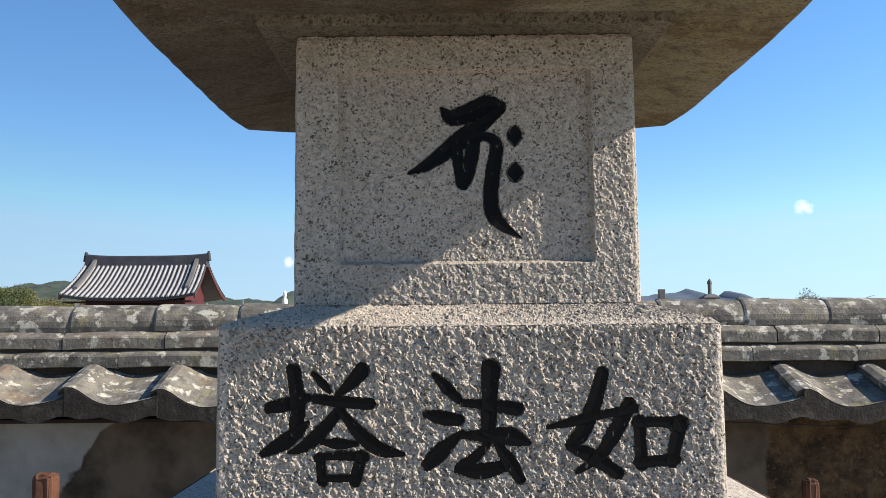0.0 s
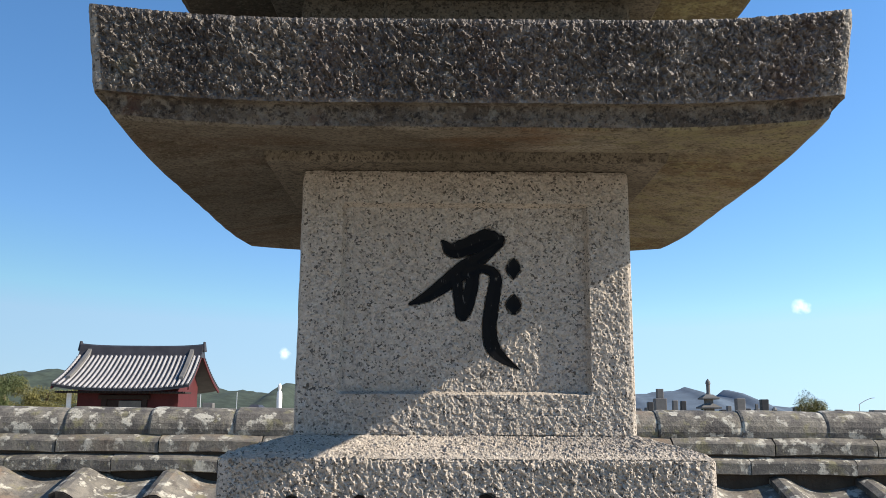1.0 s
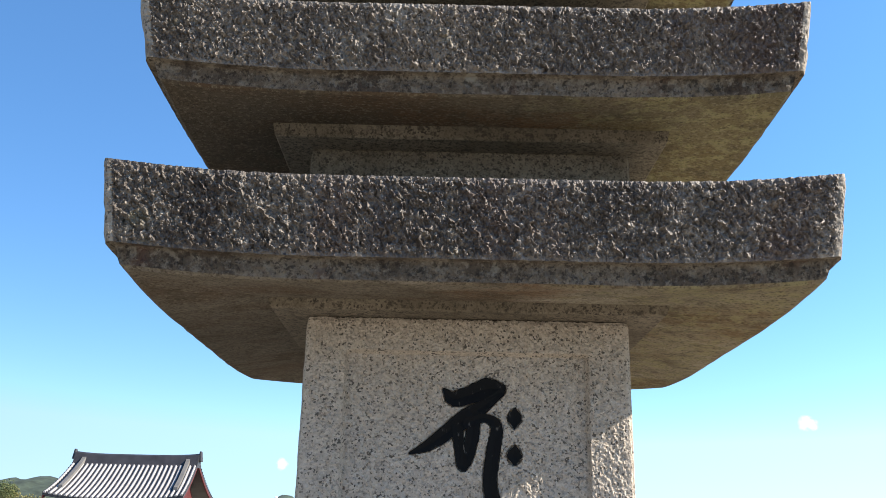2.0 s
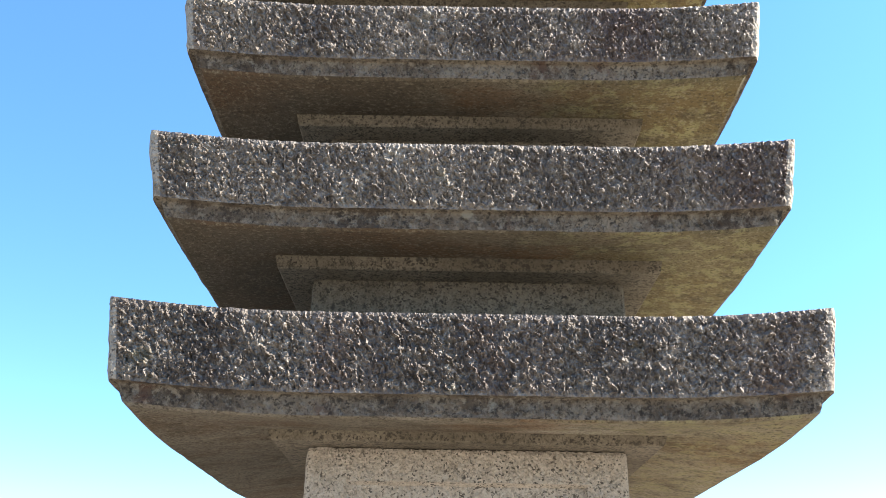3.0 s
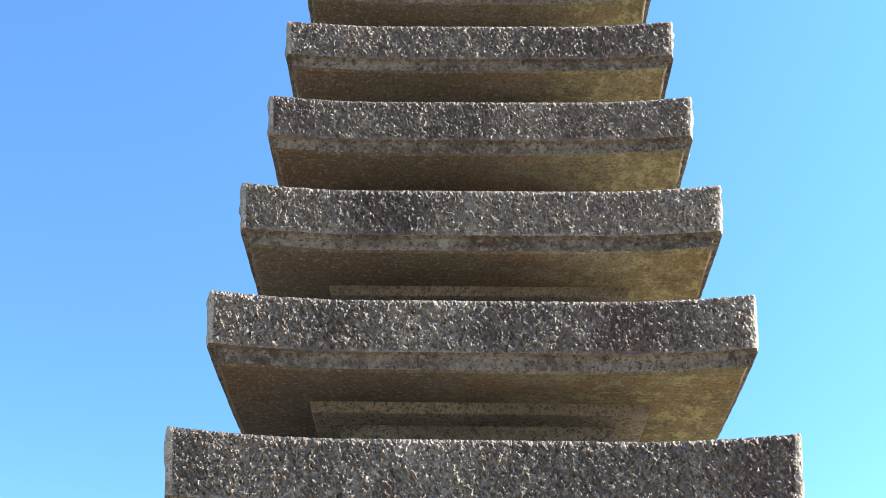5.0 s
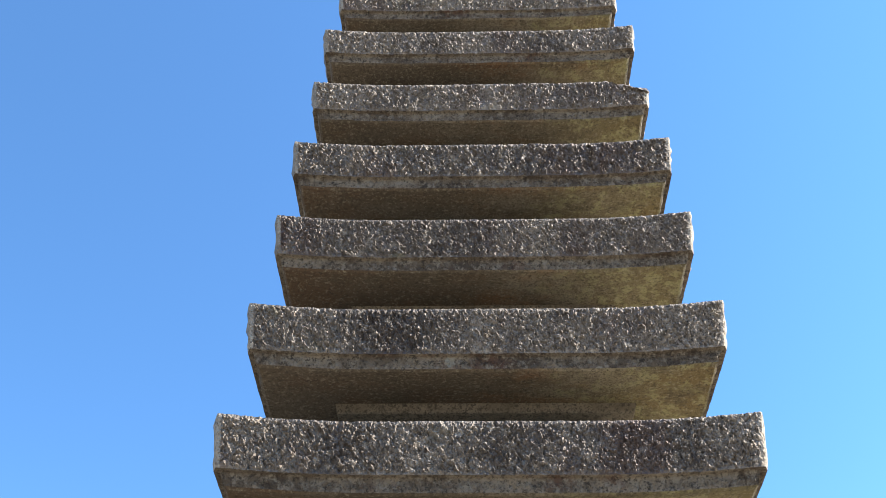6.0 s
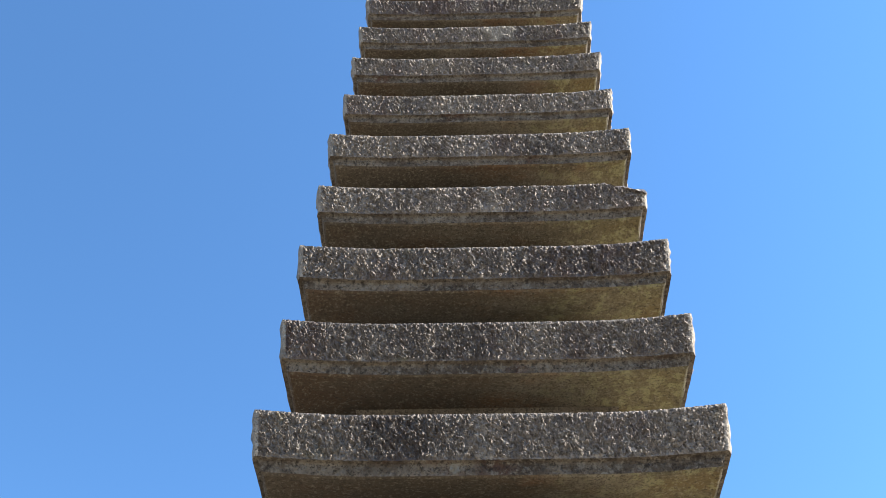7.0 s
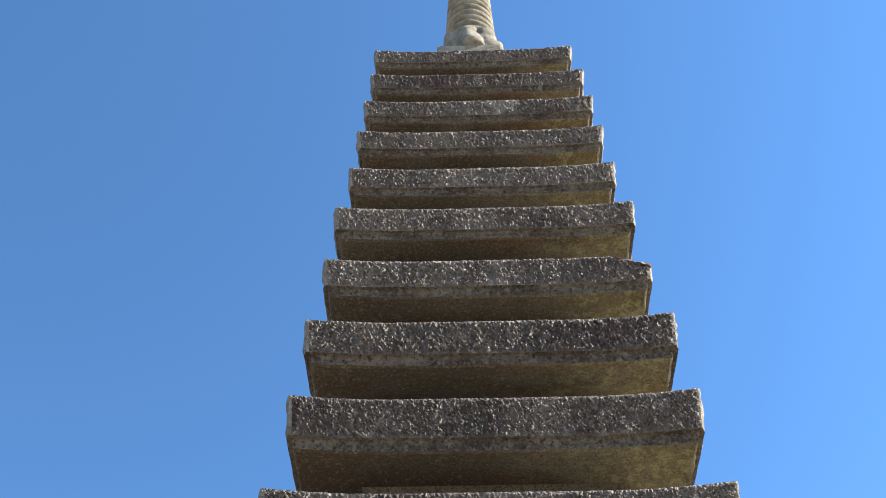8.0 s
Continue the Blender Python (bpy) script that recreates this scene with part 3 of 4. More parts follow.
def roof_tier(i):
    w, q, zt, deep = HALF[i] + 0.0035, LOW[i] + 0.0035, TOP[i] + 0.0015, DEEP[i] + 0.0015
    lift, lift_low = 0.014 * w / 0.42, 0.0125 * w / 0.42
    k0 = w / 0.42
    zb = zt - deep
    inner = (0.600 if i == 0 else 0.640) * w
    cell = 0.0012 if i < 5 else 0.0017
    up = w * 0.50
    z_up = zt + (0.055 * k0 if i < 12 else 0.175)
    sh = Sheets()
    for k in range(4):
        n, t = side_frame(k)
        c = cell if k == 0 else 0.012
        s = np.linspace(-1, 1, steps(2 * w, c))
        f = eave_lift(s)

        def edge(half_corner, half_mid, z_corner, z_mid):
            half = half_mid + (half_corner - half_mid) * f
            e = around(s, n, t, half)
            e[..., 2] = z_mid + (z_corner - z_mid) * f
            return e

        top = edge(w, w - 0.004, zt, zt - lift)
        bottom = edge(q, q - 0.002, zb, zb - lift_low)
        def broken(e):
            """Cuts the front corner on the sun's side along a slanting break."""
            cut = zt - 0.048 + 0.46 * np.clip(0.343 - e[..., 0], 0, 1) + 1.9 * np.clip(0.343 + e[..., 1], 0, 1) + 0.004 * grain(e, 0.02, 5)
            e = e.copy()
            e[..., 2] = np.where(e[..., 2] > zt - 0.066, np.minimum(e[..., 2], cut), e[..., 2])
            return e

        rows = np.linspace(0, 1, steps(deep, c))[:, None, None]
        p = bottom + (top - bottom) * rows
        away = np.clip((np.abs(s) - 0.980) / 0.020, 0, 1)[None, :] * np.ones(rows.shape[:2])
        rim = np.maximum(np.clip((rows[..., 0] - 0.93) / 0.07, 0, 1), np.clip((0.07 - rows[..., 0]) / 0.07, 0, 1)) * np.ones_like(away)
        d = n + t * (np.sign(s)[None, :] * away)[..., None]
        d = d / np.linalg.norm(d, axis=-1, keepdims=True)
        draft = np.clip((np.abs(s) - 0.962) / 0.012, 0, 1)[None, :]
        relief = chisel(p, 31 + i, 0.0029 if i < 5 else 0.0036, 1.0 if i < 5 else 1.25) * (1 - 0.75 * draft)
        h = relief * (1 - 0.8 * rim) - 0.0008 * rim - 0.0056 * away ** 1.4
        p = p + d * h[..., None]
        p[..., 2] += np.where(rows[..., 0] > 0.99, relief * 0.15 + 0.0008, 0)
        p = broken(p) if i == 6 else p
        m = int(np.sum(s < -0.970))
        sh.grid(p[:, m:-m], 0)
        sh.grid(p[:, :m + 1], 4)
        sh.grid(p[:, -m - 1:], 4)
        # the sloping upper side
        ring = [p[-1]]
        for m in (0.06, 0.14, 0.22, 0.3, 0.65, 1.0):
            half = (w - 0.004) + (up - w) * m
            e = around(s, n, t, np.full_like(s, half))
            e[..., 2] = (zt - lift + lift * f * (1 - m)) * (1 - m) + z_up * m - 0.012 * math.sin(math.pi * m)
            ring.append(broken(e) if i == 6 else e)
        sh.grid(np.array(ring[1:]), 3)
        sh.grid(np.array(ring[:2]), 0)
        # undercut below the face, upright band, then the underside rising to the pad round the shaft
        inset, drop = 0.0175 * k0, (0.0225 if i == 0 else 0.0215) * k0
        b2 = edge(q - inset, q - inset, zb - drop, zb - lift_low - drop)
        b2 = b2 + n * (grain(b2, 0.03, 71 + i) * 0.0012)[..., None]
        n1 = edge(q - 0.0135 * k0, q - 0.0135 * k0, zb - 0.0075 * k0, zb - lift_low - 0.0055 * k0)
        n1 = n1 + n * (grain(n1, 0.02, 91 + i) * 0.0010)[..., None]
        n0 = edge(q - 0.0105 * k0, q - 0.0115 * k0, zb - 0.001, zb - lift_low - 0.001)
        u = np.linspace(0, 1, steps(drop, 0.0022 if k == 0 else 0.01))[:, None, None]
        band = b2 + (n1 - b2) * u
        band = band + n * (chisel(band, 131 + i, 0.0016, 1.3) * np.sin(np.pi * u[..., 0]))[..., None]
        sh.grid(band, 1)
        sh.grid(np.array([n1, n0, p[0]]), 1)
        zs = zb - lift_low - drop
        rounds = 0.005 * k0
        rise = (0.0145 if i == 0 else 0.0125) * k0
        ring = [b2]
        b3 = edge(q - inset - rounds, q - inset - rounds, zs + 0.008 * k0, zs - 0.002)
        ring.insert(0, b3)
        for m in (0.25, 0.5, 0.75, 1.0):
            half = (q - inset - rounds) * (1 - m) + inner * m
            e = around(s, n, t, np.full_like(s, half))
            e[..., 2] = zs - 0.002 + rise * m + 0.011 * k0 * f * (1 - m) ** 2
            ring.insert(0, e)
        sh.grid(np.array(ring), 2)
        z_pad = zs - 0.002 + rise - (0.0125 if i == 0 else 0.0175) * k0
        e0 = ring[0]
        e1 = around(s, n, t, np.full_like(s, inner - 0.003))
        e1[..., 2] = z_pad + 0.002
        e2 = around(s, n, t, np.full_like(s, inner - 0.005))
        e2[..., 2] = z_pad
        e3 = np.broadcast_to([0.0, 0.0, z_pad], e1.shape)
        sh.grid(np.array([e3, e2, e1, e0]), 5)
    return child("roof_tier", sh.mesh("roof_tier", [WEATHERED, BAND, STAINED_SHADED if i else SOFFIT, ROOFTOP, MARGIN, PAD]), pagoda,
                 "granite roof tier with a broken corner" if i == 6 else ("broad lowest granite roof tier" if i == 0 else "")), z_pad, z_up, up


z_above = None
for i in range(13):
    tier, z_under, z_up, up = roof_tier(i)
    tier.location.x = -0.009 if i == 12 else 0.0
    if z_above is not None:
        half = 0.535 * HALF[i]
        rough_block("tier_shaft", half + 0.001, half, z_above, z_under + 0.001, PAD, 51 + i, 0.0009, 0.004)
    z_above = z_up - 0.012
# the finial above the steep top tier
bm = bmesh.new()
block(bm, (-0.124, -0.116, 4.40), (0.092, 0.116, 4.612), 0.004)
part("finial_base", bm, LICHEN, pagoda, "square granite foot of the finial")


def petal(a, z):
    """Eight fleshy petals with sharp clefts, swelling most at half height."""
    return 0.80 + 0.24 * abs(math.cos(4 * a + 0.25 + 6 * (z - 4.7))) ** 0.45 + 0.035 * math.sin(5 * a + 70 * z) + 0.02 * math.sin(13 * a - 150 * z)


bm = bmesh.new()
lathe(bm, [(0.120, 4.61), (0.130, 4.625), (0.129, 4.66), (0.116, 4.70), (0.110, 4.74), (0.112, 4.765), (0.100, 4.785), (0.080, 4.79)], 160, at=(-0.006, 0), wave=petal)
part("lotus_petals", bm, LICHEN, pagoda, "swelling lotus petals of pale granite", True)
prof = []
for k in range(11):
    z, r = 4.785 + 0.047 * k, 0.0925 - 0.0014 * k
    prof += [(r - 0.027, z), (r - 0.005, z + 0.007), (r + 0.002, z + 0.019), (r - 0.003, z + 0.031), (r - 0.027, z + 0.040)]
bm = bmesh.new()
lathe(bm, prof, 48, at=(-0.008, 0))
part("ringed_spire", bm, LICHEN, pagoda, "pale granite spire of stacked rings", True)
bm = bmesh.new()
lathe(bm, [(0.070, 5.310), (0.10, 5.345), (0.105, 5.38), (0.070, 5.41), (0.060, 5.43), (0.082, 5.46), (0.085, 5.50), (0.06, 5.55), (0.025, 5.59), (0.003, 5.63)], 40)
part("jewel", bm, LICHEN, pagoda, "pointed granite jewel", True)

# ---------------------------------------------------------------- ground
bm = bmesh.new()
half = [-3000, -300, -60, -20, -8, -4, -2, 0, 2, 4, 8, 20, 60, 300, 3000]
vv = [[bm.verts.new((x, y, -0.001 * (abs(x) > 100 or abs(y) > 100))) for x in half] for y in half]
for a, b in zip(vv, vv[1:]):
    for k in range(len(half) - 1):
        bm.faces.new((a[k], a[k + 1], b[k + 1], b[k]))
ground = new("ground", bpy.data.meshes.new("ground"))
bm.to_mesh(ground.data)
bm.free()
ground.data.materials.append(EARTH)
tagged(ground, "pale trodden earth and fine gravel", "ground", kind="structure")

# ---------------------------------------------------------------- tiled garden wall
PITCH = 0.301
WY = 2.10
wall = thing("wall_north", "old plastered mud wall with lichen-grown grey tiles on top", "wall", kind="structure")
bm = bmesh.new()
block(bm, (-4.7, WY - 0.16, 0.30), (4.7, WY + 0.16, 1.17), 0.01)
part("plastered_core", bm, PLASTER, wall, "stained white plaster fallen off brown mud")
bm = bmesh.new()
for k in range(12):
    block(bm, (-4.7 + 0.785 * k, WY - 0.22, -0.02), (-4.7 + 0.785 * k + 0.775, WY + 0.22, 0.30 + 0.015 * math.sin(k * 5.0)), 0.02)
part("footing_stones", bm, STONE, wall)


def tube_tile():
    """A half-round ridge tile with a narrower tail and a collar."""
    bm = bmesh.new()
    prof = [(-PITCH / 2 - 0.012, 0.083), (-PITCH / 2 - 0.004, 0.0865), (-PITCH / 2 + 0.02, 0.087), (-0.03, 0.0855), (PITCH / 2 - 0.03, 0.083), (PITCH / 2 - 0.012, 0.080)]
    rings = []
    for x, r in prof:
        rings.append([bm.verts.new((x, r * math.cos(a), 0.88 * r * math.sin(a))) for a in np.linspace(-0.30, math.pi + 0.30, 15)])
    for a, b in zip(rings, rings[1:]):
        for k in range(14):
            bm.faces.new((a[k], a[k + 1], b[k + 1], b[k]))
    bm.faces.new(rings[0])
    bm.faces.new(list(reversed(rings[-1])))
    bmesh.ops.recalc_face_normals(bm, faces=bm.faces)
    return bm


def flat_tile(depth, length):
    """A ridge slab tile, slightly arched along its front and thicker at its lip."""
    bm = bmesh.new()
    rows = []
    for x in np.linspace(-length / 2 + 0.006, length / 2 - 0.006, 7):
        sag = 0.005 * (2 * x / length) ** 2
        rows.append([bm.verts.new((x, y, z - sag)) for y, z in ((0, 0.0), (-depth, -0.040), (-depth - 0.004, -0.046), (-depth - 0.003, -0.082), (-depth + 0.01, -0.085), (0, -0.04))])
    for a, b in zip(rows, rows[1:]):
        for k in range(6):
            bm.faces.new((a[k], b[k], b[(k + 1) % 6], a[(k + 1) % 6]))
    bm.faces.new(list(reversed(rows[0])))
    bm.faces.new(rows[-1])
    bmesh.ops.recalc_face_normals(bm, faces=bm.faces)
    return bm


def wave_tile(lip):
    """An S-shaped pan tile; the eave tile carries a hanging lip."""
    bm = bmesh.new()
    us = np.linspace(0, 1, 15)

    def height(u):
        return 0.062 * math.exp(-((u - 0.10) / 0.23) ** 2) + 0.030 * max(0.0, (u - 0.52) / 0.48) ** 1.6 - 0.010

    rows = []
    for y, z in ((0.0, -0.026), (-0.15, -0.078), (-0.30, -0.125)):
        rows.append([bm.verts.new((-PITCH * 0.54 + u * PITCH * 1.08, y, z + height(u) * (1.0 - 0.2 * (y > -0.01)))) for u in us])
    under = [[bm.verts.new(v.co + Vector((0, 0.004, -0.020))) for v in r] for r in rows]
    for a, b in zip(rows, rows[1:]):
        for k in range(14):
            bm.faces.new((a[k], b[k], b[k + 1], a[k + 1]))
    for a, b in zip(under, under[1:]):
        for k in range(14):
            bm.faces.new((a[k], a[k + 1], b[k + 1], b[k]))
    for k in range(14):
        bm.faces.new((rows[-1][k], under[-1][k], under[-1][k + 1], rows[-1][k + 1]))
        bm.faces.new((rows[0][k], rows[0][k + 1], under[0][k + 1], under[0][k]))
    for e in (0, 14):
        for j in range(2):
            bm.faces.new((rows[j][e], rows[j + 1][e], under[j + 1][e], under[j][e]))
    if lip:
        y, zl = -0.300, -0.175
        f = [bm.verts.new((v.co.x, y - 0.004, v.co.z - 0.004)) for v in rows[-1][1:]]
        g = [bm.verts.new((v.co.x, y - 0.002, -0.182 + 0.30 * (v.co.z + 0.13) - 0.008 * math.sin(k * 0.9))) for k, v in enumerate(f)]
        f2 = [bm.verts.new(v.co + Vector((0, 0.02, 0))) for v in f]
        g2 = [bm.verts.new(v.co + Vector((0, 0.02, 0))) for v in g]
        for k in range(13):
            for a, b in ((f, g), (g, g2), (g2, f2), (f2, f)):
                bm.faces.new((a[k], b[k], b[k + 1], a[k + 1]))
        bm.faces.new((f[0], f2[0], g2[0], g[0]))
        bm.faces.new((f[-1], g[-1], g2[-1], f2[-1]))
    bmesh.ops.recalc_face_normals(bm, faces=bm.faces)
    # front faces take the tile with soot and painted shade
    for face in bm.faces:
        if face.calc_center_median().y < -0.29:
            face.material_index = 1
    return bm


def shared(name, bm, material, smooth=False):
    me = bpy.data.meshes.new(name)
    bm.to_mesh(me)
    bm.free()
    me.materials.append(material)
    if smooth:
        me.polygons.foreach_set("use_smooth", np.ones(len(me.polygons), dtype=bool))
    return me


RIDGE, SLAB, SLAB2, PAN =  shared("ridge_tile", tube_tile(), TILE), shared("slab_tile", flat_tile(0.075, PITCH * 1.22), TILE), shared("slab_tile", flat_tile(0.085, PITCH * 1.26), TILE), shared("pan_tile", wave_tile(True), TILE)
PAN.materials.append(SOOTY_SHADED)
rng = random.Random(5)


def lay(name, me, x, y, z, turn=0.0):
    ob = child(name, me, wall)
    ob.matrix_basis = pose(x, y, z, rng.uniform(-0.7, 0.7), rng.uniform(-0.6, 0.6), turn + rng.uniform(-0.7, 0.7))


for k in range(-15, 16):
    lay("ridge_tile", RIDGE, -1.196 + PITCH * (k + 4), WY, 1.457)
for back in (0, 180):
    sg = 1 if not back else -1
    for k in range(-12, 13):
        lay("slab_tile", SLAB, -1.19 + 0.36 * (k + 3), WY - sg * 0.035, 1.462, back)
        lay("slab_tile", SLAB2, -1.35 + 0.37 * (k + 3), WY - sg * 0.045, 1.397, back)
    for k in range(-15, 16):
        lay("pan_tile", PAN, -1.12 + PITCH * (k + 4), WY - sg * 0.055, 1.330 - 0.010 * PITCH * (k + 4), back)
bm = bmesh.new()
block(bm, (-4.65, WY - 0.10, 1.165), (4.65, WY + 0.10, 1.40))
part("clay_bedding", bm, MUD, wall)
# dark strips added to deepen the shade below the tiles
for sg in (-1, 1):
    bm = bmesh.new()
    block(bm, (-4.65, min(sg * 0.17, sg * 0.29) + WY, 1.136), (4.65, max(sg * 0.17, sg * 0.29) + WY, 1.150), 0.003)
    part("eave_shade_strip", bm, DARKWOOD, wall, "added dark strip for the shade under the tiles")

for x, w, z in ((-1.318, 0.074, 0.984), (1.155, 0.052, 0.942)):
    stake = thing("wooden_stake", "weathered red-brown wooden stake beside the wall", "stake", (x, 1.75, 0), "stakes by the wall")
    bm = bmesh.new()
    block(bm, (-w / 2, -w / 2, 0), (w / 2, w / 2, z), 0.016, 0.94)
    bmesh.ops.subdivide_edges(bm, edges=bm.edges[:], cuts=3)
    for v in bm.verts:
        v.co += Vector((rng.uniform(-1, 1), rng.uniform(-1, 1), rng.uniform(-1, 1))) * 0.0022
    part("post", bm, WOOD, stake)

cable = bpy.data.curves.new("cable", "CURVE")
cable.dimensions, cable.bevel_depth = "3D", 0.0022
sp = cable.splines.new("POLY")
sp.points.add(20)
for k, q in enumerate(sp.points):
    u = k / 20
    q.co = (0.75 + 2.2 * u, 1.79, 1.128 - 0.05 * u - 0.02 * math.sin(math.pi * u), 1)
cable.materials.append(WIRE)
tagged(new("cable", cable), "thin dark cable strung below the wall's eave", "cable")

# ---------------------------------------------------------------- small red temple building
temple = thing("temple_gatehouse", "small red-walled temple hall with curved grey tiled roof", "temple", (-14.73, 46, 0))
TX, EZ, RZ = 3.12, 2.84, 4.74


def slope_point(u, v, sg):
    """u along the ridge -1..1, v from ridge 0 to eave 1."""
    z = RZ + (EZ - RZ) * (1.32 * v - 0.32 * v * v) + 0.22 * abs(u) ** 3 * v
    return Vector((u * (TX * (1.02 - 0.06 * (1 - v)) + 0.0), sg * (0.12 + 2.95 * v), z))


bm = bmesh.new()
for sg in (-1, 1):
    g = [[bm.verts.new(slope_point(u, v, sg)) for u in np.linspace(-1, 1, 15)] for v in np.linspace(0, 1, 9)]
    g2 = [[bm.verts.new(v.co + Vector((0, 0, -0.14))) for v in r] for r in g]
    for q in (g, g2):
        for a, b in zip(q, q[1:]):
            for k in range(14):
                bm.faces.new((a[k], a[k + 1], b[k + 1], b[k]))
    for k in range(14):
        bm.faces.new((g[-1][k], g[-1][k + 1], g2[-1][k + 1], g2[-1][k]))
    for e in (0, 14):
        for a, b in zip(range(8), range(1, 9)):
            bm.faces.new((g[a][e], g[b][e], g2[b][e], g2[a][e]))
bmesh.ops.recalc_face_normals(bm, faces=bm.faces)
roof = part("roof", bm, TEMPLE_TILE, temple, "dark tiled gable roof curving up at its ends")
for sg in (-1, 1):
    for k in range(27):
        u = -0.97 + 1.94 * k / 26
        bm = bmesh.new()
        rings = []
        for v in np.linspace(0.12, 1.01, 9):
            c0 = slope_point(u, v, sg)
            rings.append([bm.verts.new(c0 + Vector((0.062 * math.cos(a), 0, 0.075 * math.sin(a)))) for a in np.linspace(0, math.pi, 6)])
        for a, b in zip(rings, rings[1:]):
            for j in range(5):
                bm.faces.new((a[j], a[j + 1], b[j + 1], b[j]))
        bm.faces.new(rings[-1])
        bmesh.ops.recalc_face_normals(bm, faces=bm.faces)
        part("roll_tile", bm, TEMPLE_ROLL, roof)
bm = bmesh.new()
rings = []
for u in np.linspace(-1, 1, 13):
    lift = 0.10 * abs(u) ** 4
    rings.append([bm.verts.new((u * 3.02, y, z)) for y, z in ((-0.40, RZ - 0.30), (-0.16, RZ + 0.22 + lift), (0, RZ + 0.29 + lift), (0.16, RZ + 0.22 + lift), (0.40, RZ - 0.30))])
for a, b in zip(rings, rings[1:]):
    for j in range(5):
        bm.faces.new((a[j], a[(j + 1) % 5], b[(j + 1) % 5], b[j]))
bm.faces.new(rings[0])
bm.faces.new(rings[-1])
bmesh.ops.recalc_face_normals(bm, faces=bm.faces)
part("ridge", bm, TEMPLE_TILE, roof, "tall dark tiled ridge")
for sx in (-1, 1):
    bm = bmesh.new()
    block(bm, (sx * 3.06 - 0.10, -0.2, RZ), (sx * 3.06 + 0.10, 0.2, RZ + 0.5), 0.04, 0.5)
    part("ridge_end_tile", bm, TEMPLE_TILE, roof)
    for sg in (-1, 1):
        bm = bmesh.new()
        rings = []
        for v in np.linspace(0.0, 0.80, 9):
            c0 = slope_point(sx * 0.84, v, sg) + Vector((0, 0, 0.10))
            rings.append([bm.verts.new(c0 + Vector((a, 0, b))) for a, b in ((-0.10, -0.1), (-0.09, 0.09), (0.09, 0.09), (0.10, -0.1))])
        for a, b in zip(rings, rings[1:]):
            for j in range(4):
                bm.faces.new((a[j], a[(j + 1) % 4], b[(j + 1) % 4], b[j]))
        bm.faces.new(rings[-1])
        bm.faces.new(rings[0])
        bmesh.ops.recalc_face_normals(bm, faces=bm.faces)
        part("descending_ridge", bm, STONE, roof, "grey descending ridge")
        bm = bmesh.new()
        rings = []
        for v in np.linspace(0.0, 1.0, 9):
            c0 = slope_point(sx * 1.0, v, sg)
            rings.append([bm.verts.new(c0 + Vector((a * sx, 0, b))) for a, b in ((-0.06, -0.14), (0.0, -0.14), (0.0, -0.27), (-0.06, -0.27))])
        for a, b in zip(rings, rings[1:]):
            for j in range(4):
                bm.faces.new((a[j], a[(j + 1) % 4], b[(j + 1) % 4], b[j]))
        bm.faces.new(rings[-1])
        bm.faces.new(rings[0])
        bmesh.ops.recalc_face_normals(bm, faces=bm.faces)
        part("bargeboard", bm, RED, roof, "red curved bargeboard")
for sx in (-1, 1):
    for sg in (-1, 1):
        for k in range(15):
            c0 = slope_point(sx * 1.0, 0.08 + 0.90 * k / 14, sg)
            bm = bmesh.new()
            lathe(bm, [(0.042, -0.17), (0.046, 0.0), (0.048, 0.015)], 10)
            bmesh.ops.transform(bm, matrix=pose(c0.x, c0.y, c0.z - 0.02, 0, 90 * sx, 0), verts=bm.verts)
            part("verge_tile", bm, TEMPLE_TILE, roof)
bm = bmesh.new()
vs = []
for x in (-2.35, 2.4):
    vs.append([bm.verts.new((x, y, z)) for y, z in ((-1.9, 0.2), (1.7, 0.2), (1.7, 3.1), (0, 4.6), (-1.9, 3.05))])
for k in range(5):
    bm.faces.new((vs[0][k], vs[0][(k + 1) % 5], vs[1][(k + 1) % 5], vs[1][k]))
bm.faces.new(vs[0])
bm.faces.new(list(reversed(vs[1])))
bmesh.ops.recalc_face_normals(bm, faces=bm.faces)
part("wall", bm, RED, temple, "dark red boarded wall")
bm = bmesh.new()
block(bm, (-2.6, -2.1, 0), (2.6, 1.95, 0.22), 0.03)
part("stone_platform", bm, STONE, temple)
# solid dark panel painted as the shade inside the opening
bm = bmesh.new()
block(bm, (-0.95, -1.97, 0.2), (0.75, -1.9, 2.32))
part("doorway", bm, DARKWOOD, temple, "dark panel for the shade inside an open doorway")
for x in (-1.05, 0.85):
    bm = bmesh.new()
    block(bm, (x - 0.12, -2.05, 0.2), (x + 0.12, -1.88, 2.5), 0.02)
    part("door_post", bm, DARKWOOD, temple)
bm = bmesh.new()
block(bm, (-1.3, -2.10, 2.36), (1.1, -1.9, 2.56), 0.02)
part("lintel", bm, DARKWOOD, temple)
bm = bmesh.new()
block(bm, (-0.35, -2.02, 1.75), (0.70, -1.975, 2.28))
part("signboard", bm, STONE, temple, "grey weathered board over the doorway")
for k in range(46):
    bm = bmesh.new()
    x = -2.98 + 5.96 * k / 45
    block(bm, (x - 0.03, -3.0, EZ - 0.22), (x + 0.03, -1.9, EZ - 0.14))
    part("rafter", bm, DARKWOOD, temple)
bm = bmesh.new()
block(bm, (-2.62, -2.55, 0.0), (-2.40, -2.45, 2.7), 0.02)
part("downpipe", bm, WHITEWASH, temple, "pale pipe at the corner")

